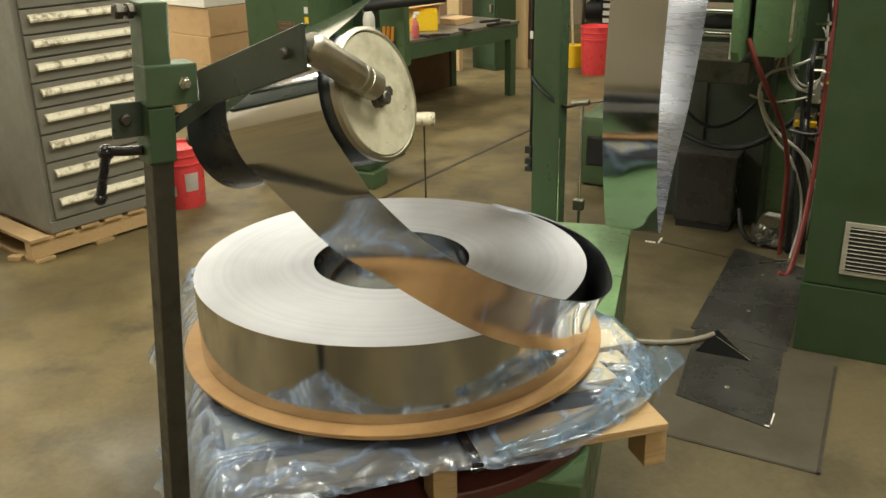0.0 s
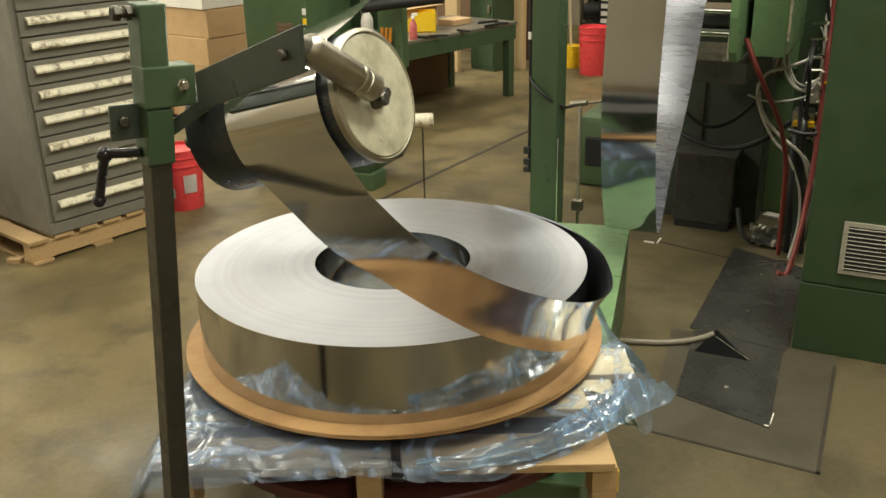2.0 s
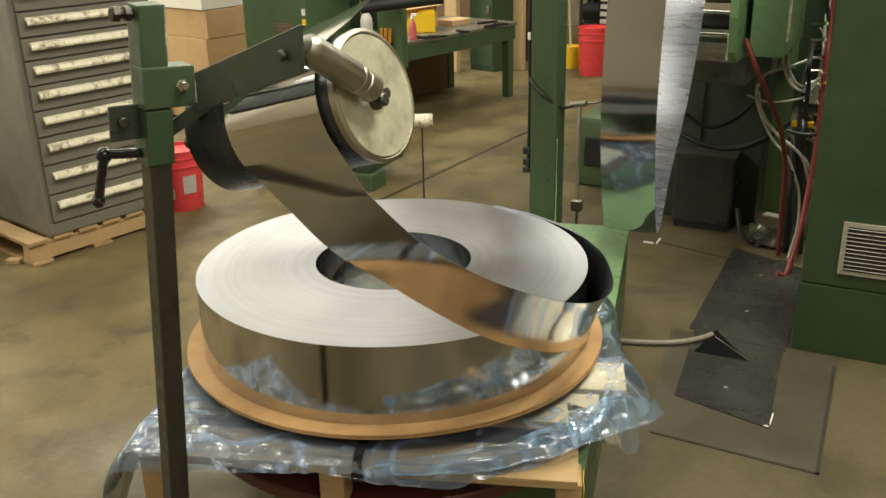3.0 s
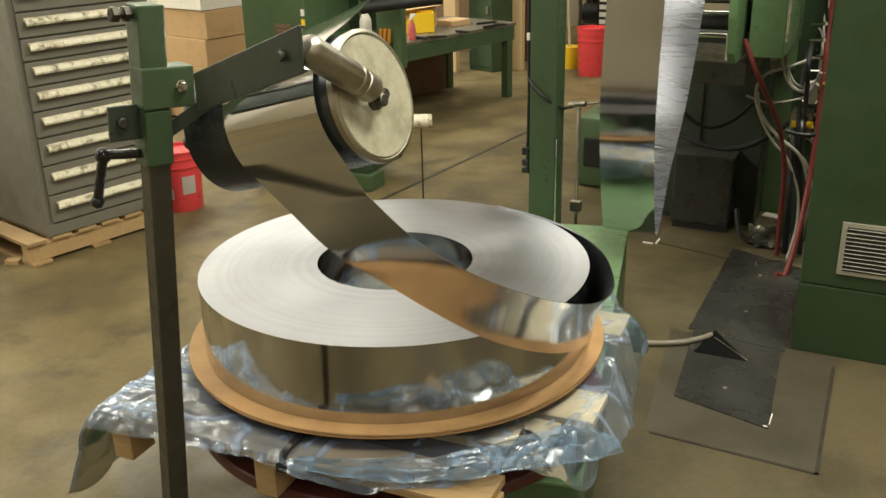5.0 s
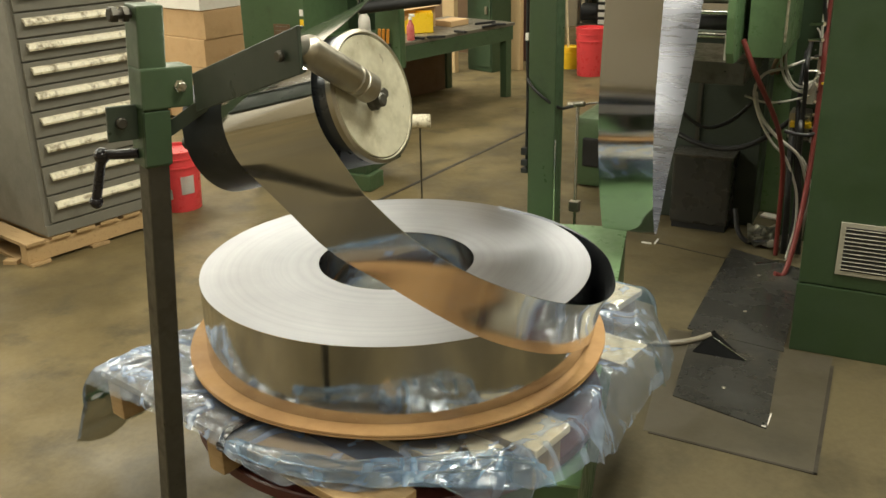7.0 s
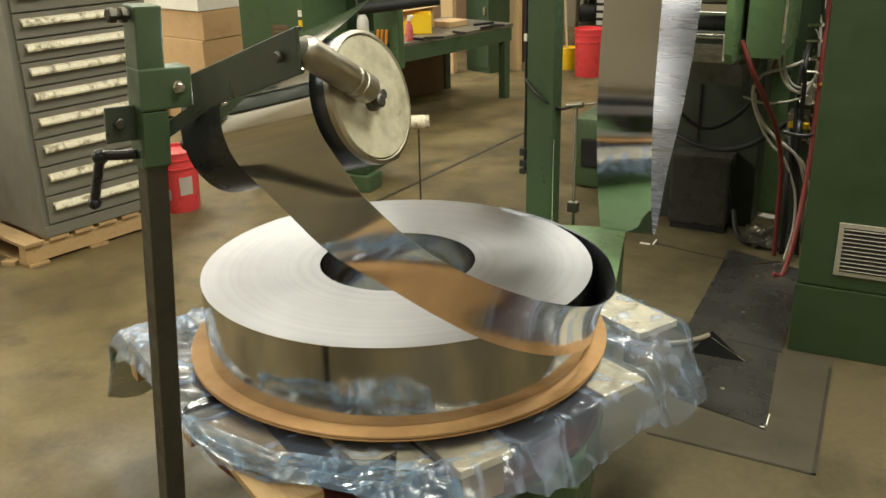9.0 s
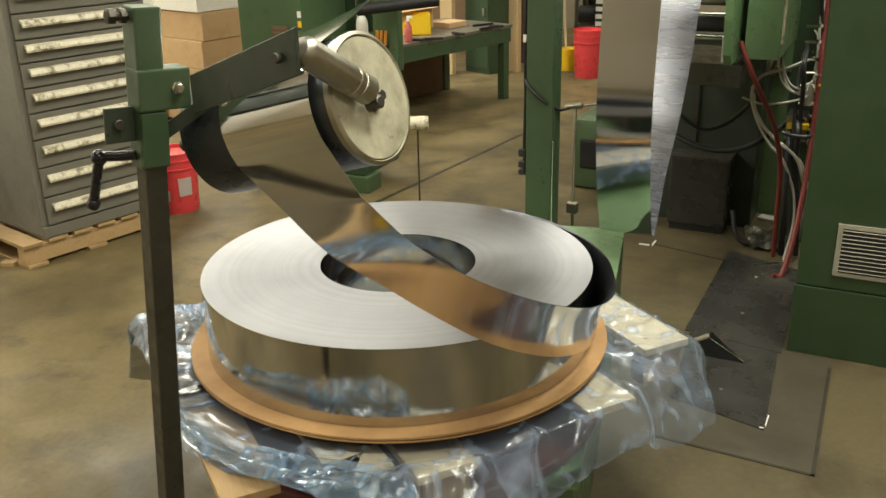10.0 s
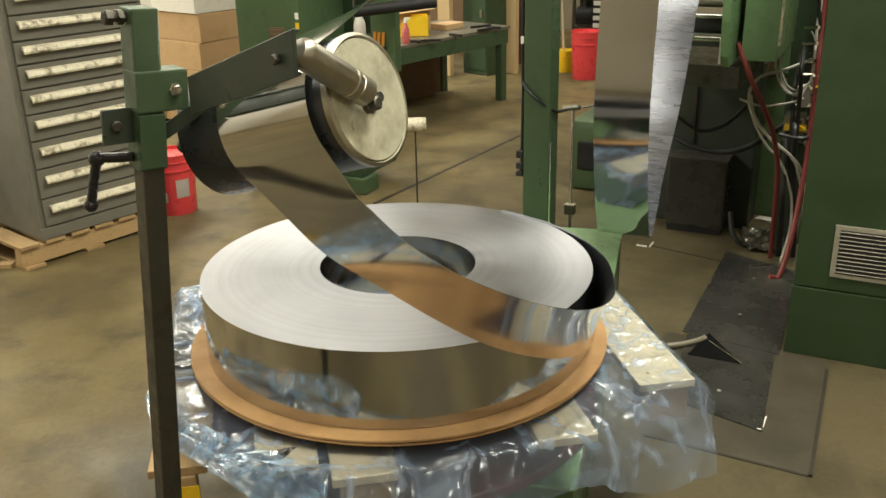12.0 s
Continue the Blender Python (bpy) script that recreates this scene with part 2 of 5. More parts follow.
def film_material(name="blue_polythene_film", low=0.14, high=0.55, patch=0.20, milk_colour=(0.58, 0.73, 1.0)):
    """Thin bluish polythene: mostly clear, milky in the folds with white drawn in for crease glints, and a sharp gloss
    on a crumpled relief.
    """
    m, nt, b = nodes_of(name)
    nt.nodes.remove(b)
    bp = nt.nodes.new("ShaderNodeBump")
    tc, warp, add = nt.nodes.new("ShaderNodeTexCoord"), nt.nodes.new("ShaderNodeTexNoise"), nt.nodes.new("ShaderNodeVectorMath")
    warp.inputs["Scale"].default_value = 3.0
    add.operation = "MULTIPLY_ADD"
    add.inputs[1].default_value = (0.3, 0.3, 0.3)
    nt.links.new(tc.outputs["Object"], warp.inputs["Vector"])
    nt.links.new(warp.outputs["Color"], add.inputs[0])
    nt.links.new(tc.outputs["Object"], add.inputs[2])
    bp.inputs["Strength"].default_value, bp.inputs["Distance"].default_value = 0.7, 0.007
    facets = None
    for sc, sx in ((4.2, (1, 2.8, 1)), (3.4, (3.4, 0.9, 1)), (9.0, (1.8, 1, 1))):
        mp, vo, mr = nt.nodes.new("ShaderNodeMapping"), nt.nodes.new("ShaderNodeTexVoronoi"), nt.nodes.new("ShaderNodeMapRange")
        mp.inputs["Scale"].default_value = sx
        vo.feature = "DISTANCE_TO_EDGE"
        vo.inputs["Scale"].default_value = sc
        mr.inputs["From Max"].default_value, mr.inputs["To Min"].default_value, mr.inputs["To Max"].default_value = 0.30, 1.0, 0.0
        nt.links.new(add.outputs["Vector"], mp.inputs["Vector"])
        nt.links.new(mp.outputs["Vector"], vo.inputs["Vector"])
        nt.links.new(vo.outputs["Distance"], mr.inputs["Value"])
        if facets is None:
            facets = mr.outputs["Result"]
        else:
            sm = nt.nodes.new("ShaderNodeMath")
            sm.operation = "MULTIPLY_ADD"
            sm.inputs[1].default_value = 0.9 if sc < 8 else 0.18
            nt.links.new(mr.outputs["Result"], sm.inputs[0])
            nt.links.new(facets, sm.inputs[2])
            facets = sm.outputs["Value"]
    nt.links.new(facets, bp.inputs["Height"])
    clear, milk, gloss = nt.nodes.new("ShaderNodeBsdfTransparent"), nt.nodes.new("ShaderNodeBsdfDiffuse"), nt.nodes.new("ShaderNodeBsdfGlossy")
    clear.inputs[0].default_value = (0.92, 0.96, 1.0, 1)
    milk.inputs[0].default_value = (*milk_colour, 1)
    gloss.inputs["Color"].default_value = (0.92, 0.96, 1.0, 1)
    gloss.inputs["Roughness"].default_value = 0.20
    nt.links.new(bp.outputs["Normal"], gloss.inputs["Normal"])
    # White along the crease lines paints their glints as well as thicker folds.
    ramp, mix, fr, mix2 = nt.nodes.new("ShaderNodeMapRange"), nt.nodes.new("ShaderNodeMixShader"), nt.nodes.new("ShaderNodeFresnel"), nt.nodes.new("ShaderNodeMixShader")
    ramp.inputs["To Min"].default_value, ramp.inputs["To Max"].default_value = low, high
    ramp.inputs["From Min"].default_value, ramp.inputs["From Max"].default_value = 1.35, 2.0
    nt.links.new(facets, ramp.inputs["Value"])
    thick, both = nt.nodes.new("ShaderNodeMapRange"), nt.nodes.new("ShaderNodeMath")
    thick.inputs["To Max"].default_value = patch
    nt.links.new(noisy(nt, 3.6, 3, 0.52, 0.66, shift=5.0), thick.inputs["Value"])
    both.operation = "ADD"
    nt.links.new(ramp.outputs["Result"], both.inputs[0])
    nt.links.new(thick.outputs["Result"], both.inputs[1])
    nt.links.new(both.outputs[0], mix.inputs[0])
    nt.links.new(clear.outputs[0], mix.inputs[1])
    through_milk, veil = nt.nodes.new("ShaderNodeBsdfTranslucent"), nt.nodes.new("ShaderNodeMixShader")
    through_milk.inputs[0].default_value = (*milk_colour, 1)
    veil.inputs[0].default_value = 0.55
    nt.links.new(milk.outputs[0], veil.inputs[1])
    nt.links.new(through_milk.outputs[0], veil.inputs[2])
    nt.links.new(veil.outputs[0], mix.inputs[2])
    fr.inputs["IOR"].default_value = 1.6
    nt.links.new(fr.outputs[0], mix2.inputs[0])
    nt.links.new(mix.outputs[0], mix2.inputs[1])
    nt.links.new(gloss.outputs[0], mix2.inputs[2])
    nt.links.new(mix2.outputs[0], nt.nodes["Material Output"].inputs[0])
    return m


FILM = film_material()
FILM_FOLD = film_material("gathered_polythene_film", 0.17, 0.50, 0.25, (0.42, 0.68, 1.0))


# ---------- mesh tools ----------
def mesh_of(name, bm, material, smooth=False):
    me = bpy.data.meshes.new(name)
    bmesh.ops.recalc_face_normals(bm, faces=bm.faces)
    bm.to_mesh(me)
    bm.free()
    for mt in (material if isinstance(material, (list, tuple)) else [material]):
        me.materials.append(mt)
    if smooth:
        me.shade_smooth()
        me.set_sharp_from_angle(angle=radians(35))
    return me


def part(name, bm, material, parent, label="", smooth=False):
    ob = new(name, mesh_of(name, bm, material, smooth))
    ob.parent = parent
    if label:
        tagged(ob, label)
    return ob


def thing(name, label, category, m=None, group="", kind=""):
    ob = new(name)
    ob.empty_display_size = 0.05
    ob.matrix_world = m or Matrix()
    return tagged(ob, label, category, group, kind)


def single(name, bm, material, m, label, category, smooth=False, group="", kind=""):
    ob = new(name, mesh_of(name, bm, material, smooth))
    ob.matrix_world = m
    return tagged(ob, label, category, group, kind)


def block(bm, x0, x1, y0, y1, z0, z1, bevel=0.0, m=None):
    res = bmesh.ops.create_cube(bm, size=1)
    vs = res["verts"]
    for v in vs:
        v.co = Vector((x0 + (v.co.x + 0.5) * (x1 - x0), y0 + (v.co.y + 0.5) * (y1 - y0), z0 + (v.co.z + 0.5) * (z1 - z0)))
    if bevel:
        edges = list({e for v in vs for e in v.link_edges})
        out = bmesh.ops.bevel(bm, geom=edges, offset=bevel, segments=2, affect="EDGES", profile=0.6)
        vs = list({v for f in out["faces"] for v in f.verts} | {v for v in vs if v.is_valid})
    if m is not None:
        bmesh.ops.transform(bm, matrix=m, verts=vs)
    return bm


def boxed(*a, **k):
    return block(bmesh.new(), *a, **k)


def frame_along(a, b):
    d = (Vector(b) - Vector(a))
    return Matrix.Translation(a) @ d.to_track_quat("Z", "Y").to_matrix().to_4x4(), d.length


def lathe(bm, profile, seg=48, m=None, cap=True):
    """Turn (radius, height) pairs round the z axis."""
    rings = []
    for r, z in profile:
        rings.append([bm.verts.new((r * math.cos(2 * math.pi * i / seg), r * math.sin(2 * math.pi * i / seg), z)) for i in range(seg)])
    for a, b in zip(rings, rings[1:]):
        for i in range(seg):
            bm.faces.new((a[i], a[(i + 1) % seg], b[(i + 1) % seg], b[i]))
    if cap:
        bm.faces.new(rings[0][::-1])
        bm.faces.new(rings[-1])
    if m is not None:
        bmesh.ops.transform(bm, matrix=m, verts=[v for r in rings for v in r])
    return bm


def rod(bm, a, b, r, seg=16, bevel=0.0):
    m, n = frame_along(a, b)
    e = min(bevel, r * 0.5, n * 0.3)
    prof = [(r, 0), (r, n)] if not e else [(r - e, 0), (r, e), (r, n - e), (r - e, n)]
    return lathe(bm, prof, seg, m)


def rodded(*a, **k):
    return rod(bmesh.new(), *a, **k)


def curve_points(pts, steps=8):
    """Catmull-Rom through the points."""
    P = [Vector(p) for p in pts]
    P = [P[0] * 2 - P[1]] + P + [P[-1] * 2 - P[-2]]
    out = []
    for i in range(1, len(P) - 2):
        for k in range(steps):
            t = k / steps
            a, b, c, d = P[i - 1:i + 3]
            out.append(0.5 * (2 * b + (c - a) * t + (2 * a - 5 * b + 4 * c - d) * t * t + (3 * b - a - 3 * c + d) * t ** 3))
    return out + [P[-2]]


def hose(bm, pts, r, seg=10, steps=8):
    path = curve_points(pts, steps)
    up, rings = Vector((0.3, 0.2, 1)).normalized(), []
    for i, p in enumerate(path):
        t = (path[min(i + 1, len(path) - 1)] - path[max(i - 1, 0)]).normalized()
        x = (up - t * up.dot(t)).normalized()
        y = t.cross(x)
        up = x
        rings.append([bm.verts.new(p + r * (math.cos(2 * math.pi * k / seg) * x + math.sin(2 * math.pi * k / seg) * y)) for k in range(seg)])
    for a, b in zip(rings, rings[1:]):
        for k in range(seg):
            bm.faces.new((a[k], a[(k + 1) % seg], b[(k + 1) % seg], b[k]))
    bm.faces.new(rings[0][::-1])
    bm.faces.new(rings[-1])
    return bm


def ribbon(bm, mids, ways, width, thick=0.0012):
    """A strip of metal with thickness along mids; ways: its crosswise directions."""
    rows = []
    for i, (p, w) in enumerate(zip(mids, ways)):
        t = (mids[min(i + 1, len(mids) - 1)] - mids[max(i - 1, 0)]).normalized()
        n = t.cross(w).normalized() * thick / 2
        e = w.normalized() * width / 2
        rows.append([bm.verts.new(p + a * e + b * n) for a, b in ((-1, 1), (-0.5, 1), (0, 1), (0.5, 1), (1, 1), (1, -1), (0.5, -1), (0, -1), (-0.5, -1), (-1, -1))])
    k = len(rows[0])
    for a, b in zip(rows, rows[1:]):
        for i in range(k):
            bm.faces.new((a[i], b[i], b[(i + 1) % k], a[(i + 1) % k])).material_index = 1 if 5 <= i <= 8 else 0
    bm.faces.new(rows[0])
    bm.faces.new(rows[-1][::-1])
    return bm

# ---------- the hall ----------
def build_hall():
    u0, u1, v0, v1, h = -7.5, 5.0, -4.5, 11.5, 4.8
    bm = bmesh.new()
    block(bm, u0 - 0.2, u1 + 0.2, v0 - 0.2, v1 + 0.2, -0.2, 0)
    single("floor", bm, FLOOR, at(0, 0), "worn brown oily concrete factory floor", "floor", kind="structure")
    for name, a in (("wall_north", (u0 - 0.2, u1 + 0.2, v1, v1 + 0.2)), ("wall_south", (u0 - 0.2, u1 + 0.2, v0 - 0.2, v0)),
                    ("wall_west", (u0 - 0.2, u0, v0, v1)), ("wall_east", (u1, u1 + 0.2, v0, v1))):
        # West wall, unseen, is made white so the strip mirrors a bright band.
        pale = name == "wall_west"
        single(name, boxed(*a, 0, h), WALL_REFLECTOR if pale else WALLPAINT, at(0, 0), "plain %s painted factory wall" % ("white" if pale else "tan"), "wall", kind="structure")
    single("ceiling", boxed(u0 - 0.2, u1 + 0.2, v0 - 0.2, v1 + 0.2, h, h + 0.2), CEILING, at(0, 0), "plain pale factory ceiling", "ceiling", kind="structure")
    # sawn joints
    for a, b, w in ((hall(-2.60, 4.35), hall(-2.40, 6.3), 0.022), (hall(-1.0, 4.30), hall(-0.64, 4.22), 0.006),
                    (hall(-0.58, 2.594), hall(-0.066, 2.574), 0.010), (hall(-0.072, 2.57), hall(-0.088, 3.30), 0.012)):
        m, n = frame_along(a, b)
        d = (b - a).to_2d()
        turn = math.atan2(d.y, d.x)
        bm = boxed(0, n, -w / 2, w / 2, 0.0, 0.003)
        single("floor_joint", bm, JOINT, Matrix.Translation(a) @ Matrix.Rotation(turn, 4, "Z"), "dark dirt-filled joint in the concrete floor", "floor joint", kind="structure")


def floor_patch():
    bm = bmesh.new()
    pts = ((-0.60, 2.60), (-0.078, 2.578), (-0.092, 3.375), (-0.70, 3.375))
    lo, hi = [bm.verts.new((*p, 0.0)) for p in pts], [bm.verts.new((*p, 0.001)) for p in pts]
    bm.faces.new(lo[::-1]), bm.faces.new(hi)
    for i in range(4):
        bm.faces.new((lo[i], lo[(i + 1) % 4], hi[(i + 1) % 4], hi[i]))
    single("floor_patch", bm, PATCH, at(0, 0), "greyer patch of newer concrete in the floor", "floor patch", kind="structure")


floor_patch()
JOINT = surface("joint_dirt", (0.030, 0.023, 0.014), 0.7)
build_hall()

# ---------- uncoiler: base, turntable, pallet, coil ----------
AXIS = Vector((-0.117, 2.238, 0))
SPIN = -8.0          # degrees a second
SPIN_0 = 16.4


def uncoiler_base():
    base = thing("uncoiler_base", "green painted steel box base carrying the turntable", "machine base", pose(0, 0, 0))
    d = (Vector((0.757, 3.52)) - Vector((0.308, 1.80))).normalized()
    side = Vector((d.y, -d.x))
    turn = math.atan2(d.y, d.x) - math.pi / 2
    base.matrix_world = Matrix.Translation((0.757, 3.52, 0)) @ Matrix.Rotation(turn, 4, "Z")
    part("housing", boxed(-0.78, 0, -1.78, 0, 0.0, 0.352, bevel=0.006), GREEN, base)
    # the top plate takes the lighter green, the housing the plain one
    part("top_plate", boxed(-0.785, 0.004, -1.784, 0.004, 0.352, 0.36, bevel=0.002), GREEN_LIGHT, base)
    return base


uncoiler_base()


def turntable():
    ob = thing("turntable", "round maroon painted steel turntable", "turntable")
    part("table_disc", lathe(bmesh.new(), [(0.535, 0.368), (0.545, 0.371), (0.545, 0.396), (0.541, 0.40)], 72), MAROON, ob, smooth=True)
    part("pivot", lathe(bmesh.new(), [(0.14, 0.36), (0.14, 0.376)], 32), STEEL_DARK, ob, smooth=True)
    return ob


def pallet(length, width, top, boards, name="pallet", label="", bw=0.10, h=0.12, stringers=3):
    """Boards run along x, stringers along y."""
    ob = thing(name, label, "pallet")
    rnd = random.Random(4)
    for i in range(stringers):
        x = -width / 2 + 0.05 + i * (width - 0.10) / (stringers - 1)
        part("stringer", boxed(x - 0.03, x + 0.03, -length / 2 + 0.005, length / 2 - 0.005, top - h + 0.016, top - 0.018, bevel=0.003), WOOD, ob)
    spans = [(-length / 2 + i * (length - bw) / (boards - 1), -length / 2 + bw + i * (length - bw) / (boards - 1)) for i in range(boards)]
    for y0, y1 in spans:
        j = rnd.uniform(-0.006, 0.006)
        part("deck_board", boxed(-width / 2 + j, width / 2 + j, y0, y1, top - 0.018, top, bevel=0.002), WOOD, ob)
    for y in (-length / 2 + 0.06, 0, length / 2 - 0.06):
        part("bottom_board", boxed(-width / 2, width / 2, y - 0.05, y + 0.05, top - h, top - h + 0.016, bevel=0.002), WOOD, ob)
    return ob


DECK = 0.52
BOARDS = ((-0.588, -0.465, -0.500, 0.478), (-0.378, -0.245, -0.50, 0.517), (-0.213, -0.073, -0.51, 0.587), (0.236, 0.374, -0.49, 0.545), (0.555, 0.700, -0.50, 0.355), (0.02, 0.165, -0.42, 0.42))


def coil_pallet():
    """The uneven pallet under the coil: y from, y to, x from, x to of each board, on narrow blocks."""
    ob = thing("pallet", "pale pine pallet under the coil, partly covered by film", "pallet")
    for k, (y0, y1, x0, x1) in enumerate(BOARDS):
        m = Matrix.Rotation(radians((-1.2, 0.6, -0.4, 0.5, -0.5, 0.0)[k]), 4, "Z")
        board = part("deck_board", boxed(x0, x1, y0, y1, DECK - 0.020, DECK, bevel=0.002, m=m), WOOD if k == 0 else WOOD_PALE, ob)
        for x in (-0.30, -0.03, 0.30):
            for y in (0.3, 0.7):
                p = m @ Vector((x, y0 + (y1 - y0) * y, DECK))
                part("nail", lathe(bmesh.new(), [(0.004, -0.003), (0.004, 0.0008), (0.003, 0.0012)], 8, Matrix.Translation(p)), STEEL_DARK, board)
    for y0, y1, xs in ((-0.580, -0.50, (-0.455, -0.055, 0.448)), (-0.20, -0.085, (-0.44, 0.0, 0.54)), (0.565, 0.69, (-0.44, 0.0, 0.315))):
        for x in xs:
            part("block", boxed(x - 0.027, x + 0.027, y0, y1, 0.402, DECK - 0.021, bevel=0.003), WOOD, ob)
    part("sticker", boxed(0.479, 0.4805, -0.565, -0.495, 0.425, 0.48), YELLOW, ob, "yellow paper sticker")
    return ob


COIL_OFF = Vector((-0.019, 0.016))      # coil's centre off the axis, at the start
R_OUT, R_IN, Z0, Z1 = 0.505, 0.203, 0.56, 0.75


def local(off, turn):
    """A start offset in the turning things' own space."""
    return Matrix.Rotation(-radians(turn), 2) @ off


def coil():
    ob = thing("metal_coil", "large coil of bright rolled metal strip lying flat on cardboard", "metal coil")
    c = local(COIL_OFF, SPIN_0)
    m = Matrix.Translation((c.x, c.y, 0))
    outer = part("outer_wrap", lathe(bmesh.new(), [(R_OUT, Z0), (R_OUT, Z1 - 0.001)], 160, m, cap=False), COIL_SIDE, ob, smooth=True)
    part("inner_wrap", lathe(bmesh.new(), [(R_IN, Z0), (R_IN, Z1 - 0.001)], 96, m, cap=False), COIL_SIDE, ob, smooth=True)
    bm = bmesh.new()
    prof = []
    rnd = random.Random(3)
    for i in range(41):
        r = R_IN + (R_OUT - R_IN) * i / 40
        prof.append((r, Z1 + rnd.uniform(-0.0001, 0.0001) * (0 if i in (0, 40) else 1)))
    lathe(bm, prof, 160, None, cap=False)
    ends = part("wrap_edges", bm, COIL_END, ob, smooth=True)
    ends.location = (c.x, c.y, 0)
    return ob


def cardboard():
    ob = thing("cardboard_disc", "round brown cardboard pad under the coil", "cardboard pad")
    c = local(COIL_OFF, SPIN_0)
    m = Matrix.Translation((c.x, c.y, 0))
    for i, (r, z, dx, dy) in enumerate(((0.546, 0.5475, 0.002, -0.003), (0.549, 0.5535, 0.0, 0.0))):
        bm = bmesh.new()
        prof = [(0.209, z), (0.44, z), (r - 0.0008, z), (r, z + 0.002), (r - 0.0008, z + 0.005), (0.47, z + 0.005), (0.209, z + 0.005)]
        lathe(bm, prof, 128, m @ Matrix.Translation((dx, dy, 0)), cap=False)
        for v in bm.verts:
            a = math.atan2(v.co.y, v.co.x)
            k = max(0, (Vector((v.co.x - c.x, v.co.y - c.y)).length - 0.45) / 0.1)
            lift = noise.noise((math.cos(a) * 1.3, math.sin(a) * 1.3, 3.0))
            v.co.z += k * (0.004 * lift + (i == 0) * -0.004 * max(0, math.cos(a - 0.4)) ** 2)
        part("cardboard_layer", bm, PAD, ob, smooth=True)
    for x in (-0.32, 0.32):
        part("spacer", boxed(c.x + x - 0.03, c.x + x + 0.03, c.y - 0.36, c.y + 0.36, 0.5325, 0.5445), NAVY, ob)
    return ob


def plastic_film():
    """A loose sheet over the pallet, taut over the boards and hanging from their ends; one corner of the pallet stays bare."""
    n = 300
    rnd = np.random.default_rng(5)
    s, t = np.meshgrid(np.linspace(-1, 1, n + 1), np.linspace(-1, 1, n + 1))

    def wave(x, y, scale, seed):
        return np.array([noise.noise((a * scale, b * scale, seed)) for a, b in zip(x.ravel(), y.ravel())]).reshape(x.shape)

    ang = np.arctan2(t, s)
    wob = 0.045 * wave(np.cos(ang), np.sin(ang), 2.2, 7.0) + 0.018 * wave(np.cos(ang), np.sin(ang), 6.0, 1.0)
    right, left, rear = 0.670, 0.755, 0.81
    front = 0.612 + 0.05 * np.maximum(0, -s) ** 4
    x = np.where(s > 0, s * (right + wob), s * (left + wob))
    y = np.where(t > 0, t * (rear + wob), t * (front + 0.35 * wob))
    # bare corner at +x, -y; the corner at +x, +y is cut off by the short board
    pull = 0.30 * (np.maximum(0, s) * np.maximum(0, -t)) ** 4
    x, y = x - pull * 0.75, y + pull * 1.1
    tuck = (np.maximum(0, s) * np.maximum(0, t)) ** 2
    x, y = x - 0.12 * tuck, y - 0.08 * tuck
    slack = (np.maximum(0, -s) * np.maximum(0, -t)) ** 2
    x, y = x + 0.045 * slack, y
    # the line along the boards' ends
    hx = np.interp(y, [-0.6, -0.47, -0.37, -0.21, -0.07, 0.24, 0.38, 0.56, 0.70], [0.478, 0.485, 0.515, 0.585, 0.587, 0.548, 0.543, 0.41, 0.36])
    hx = np.where(x > 0, hx, 0.52)
    hy = np.where(y > 0, 0.70, 0.592)
    ox, oy = np.maximum(0, np.abs(x) - hx), np.maximum(0, np.abs(y) - hy)
    over = np.hypot(ox, oy)
    stiff = 0.5 + 0.5 * wave(x, y, 2.6, 2.0)
    pleat = wave(np.cos(ang), np.sin(ang), 9.0, 4.0)
    drop = over * (0.62 + 0.55 * stiff) + 0.9 * over ** 2
    k = 1 - (0.22 + 0.42 * stiff) * np.minimum(1, over / 0.10)
    flare = 1 + 0.25 * pleat * np.minimum(1, over / 0.08)
    x = np.where(ox > 0, np.copysign(np.minimum(np.abs(x), hx + ox * k * flare), x), x)
    y = np.where(oy > 0, np.copysign(np.minimum(np.abs(y), hy + oy * k * flare), y), y)
    # it sags a little between the boards beyond the pad
    r = np.hypot(x, y)
    press = np.clip((r - 0.554) / 0.05, 0, 1)
    gaps = np.zeros_like(x)
    for y0, y1 in ((-0.46, -0.38), (-0.07, 0.235), (0.376, 0.553)):
        gaps += np.clip(1 - np.abs((y - (y0 + y1) / 2) / ((y1 - y0) / 2)) ** 2, 0, 1) * (y1 - y0) * 0.11
    # long sharp creases, pulled out from under the pad
    fold = 0.010 * np.clip(1 - 2.2 * np.abs(wave(x + 0.3 * y, y, 4.5, 3.0)), 0, 1) ** 3
    for _ in range(420):
        a = rnd.uniform(0, 2 * math.pi)
        q = rnd.uniform(0.50, 0.80)
        cx, cy = q * math.cos(a), q * math.sin(a) * 1.05
        d = a + rnd.normal(0, 0.55) if rnd.random() < 0.6 else a + math.pi / 2 + rnd.normal(0, 0.35)
        half, wide, high = rnd.uniform(0.03, 0.15), rnd.uniform(0.0035, 0.008), rnd.uniform(0.002, 0.0075)
        du, dv = (x - cx) * math.cos(d) + (y - cy) * math.sin(d), -(x - cx) * math.sin(d) + (y - cy) * math.cos(d)
        dv = dv + rnd.normal(0, 1.2) * du ** 2
        fold += high * np.exp(-np.abs(dv) / wide) * np.clip(1 - (du / half) ** 2, 0, 1)
    z = 0.5225 + fold * (0.04 + 0.96 * press) - drop - gaps * press
    z = np.where(r < 0.56, np.minimum(z, 0.531), z)
    verts = np.stack([x, y, z], -1).reshape(-1, 3)
    i = np.arange(n * (n + 1)).reshape(n, n + 1)[:, :-1].ravel()
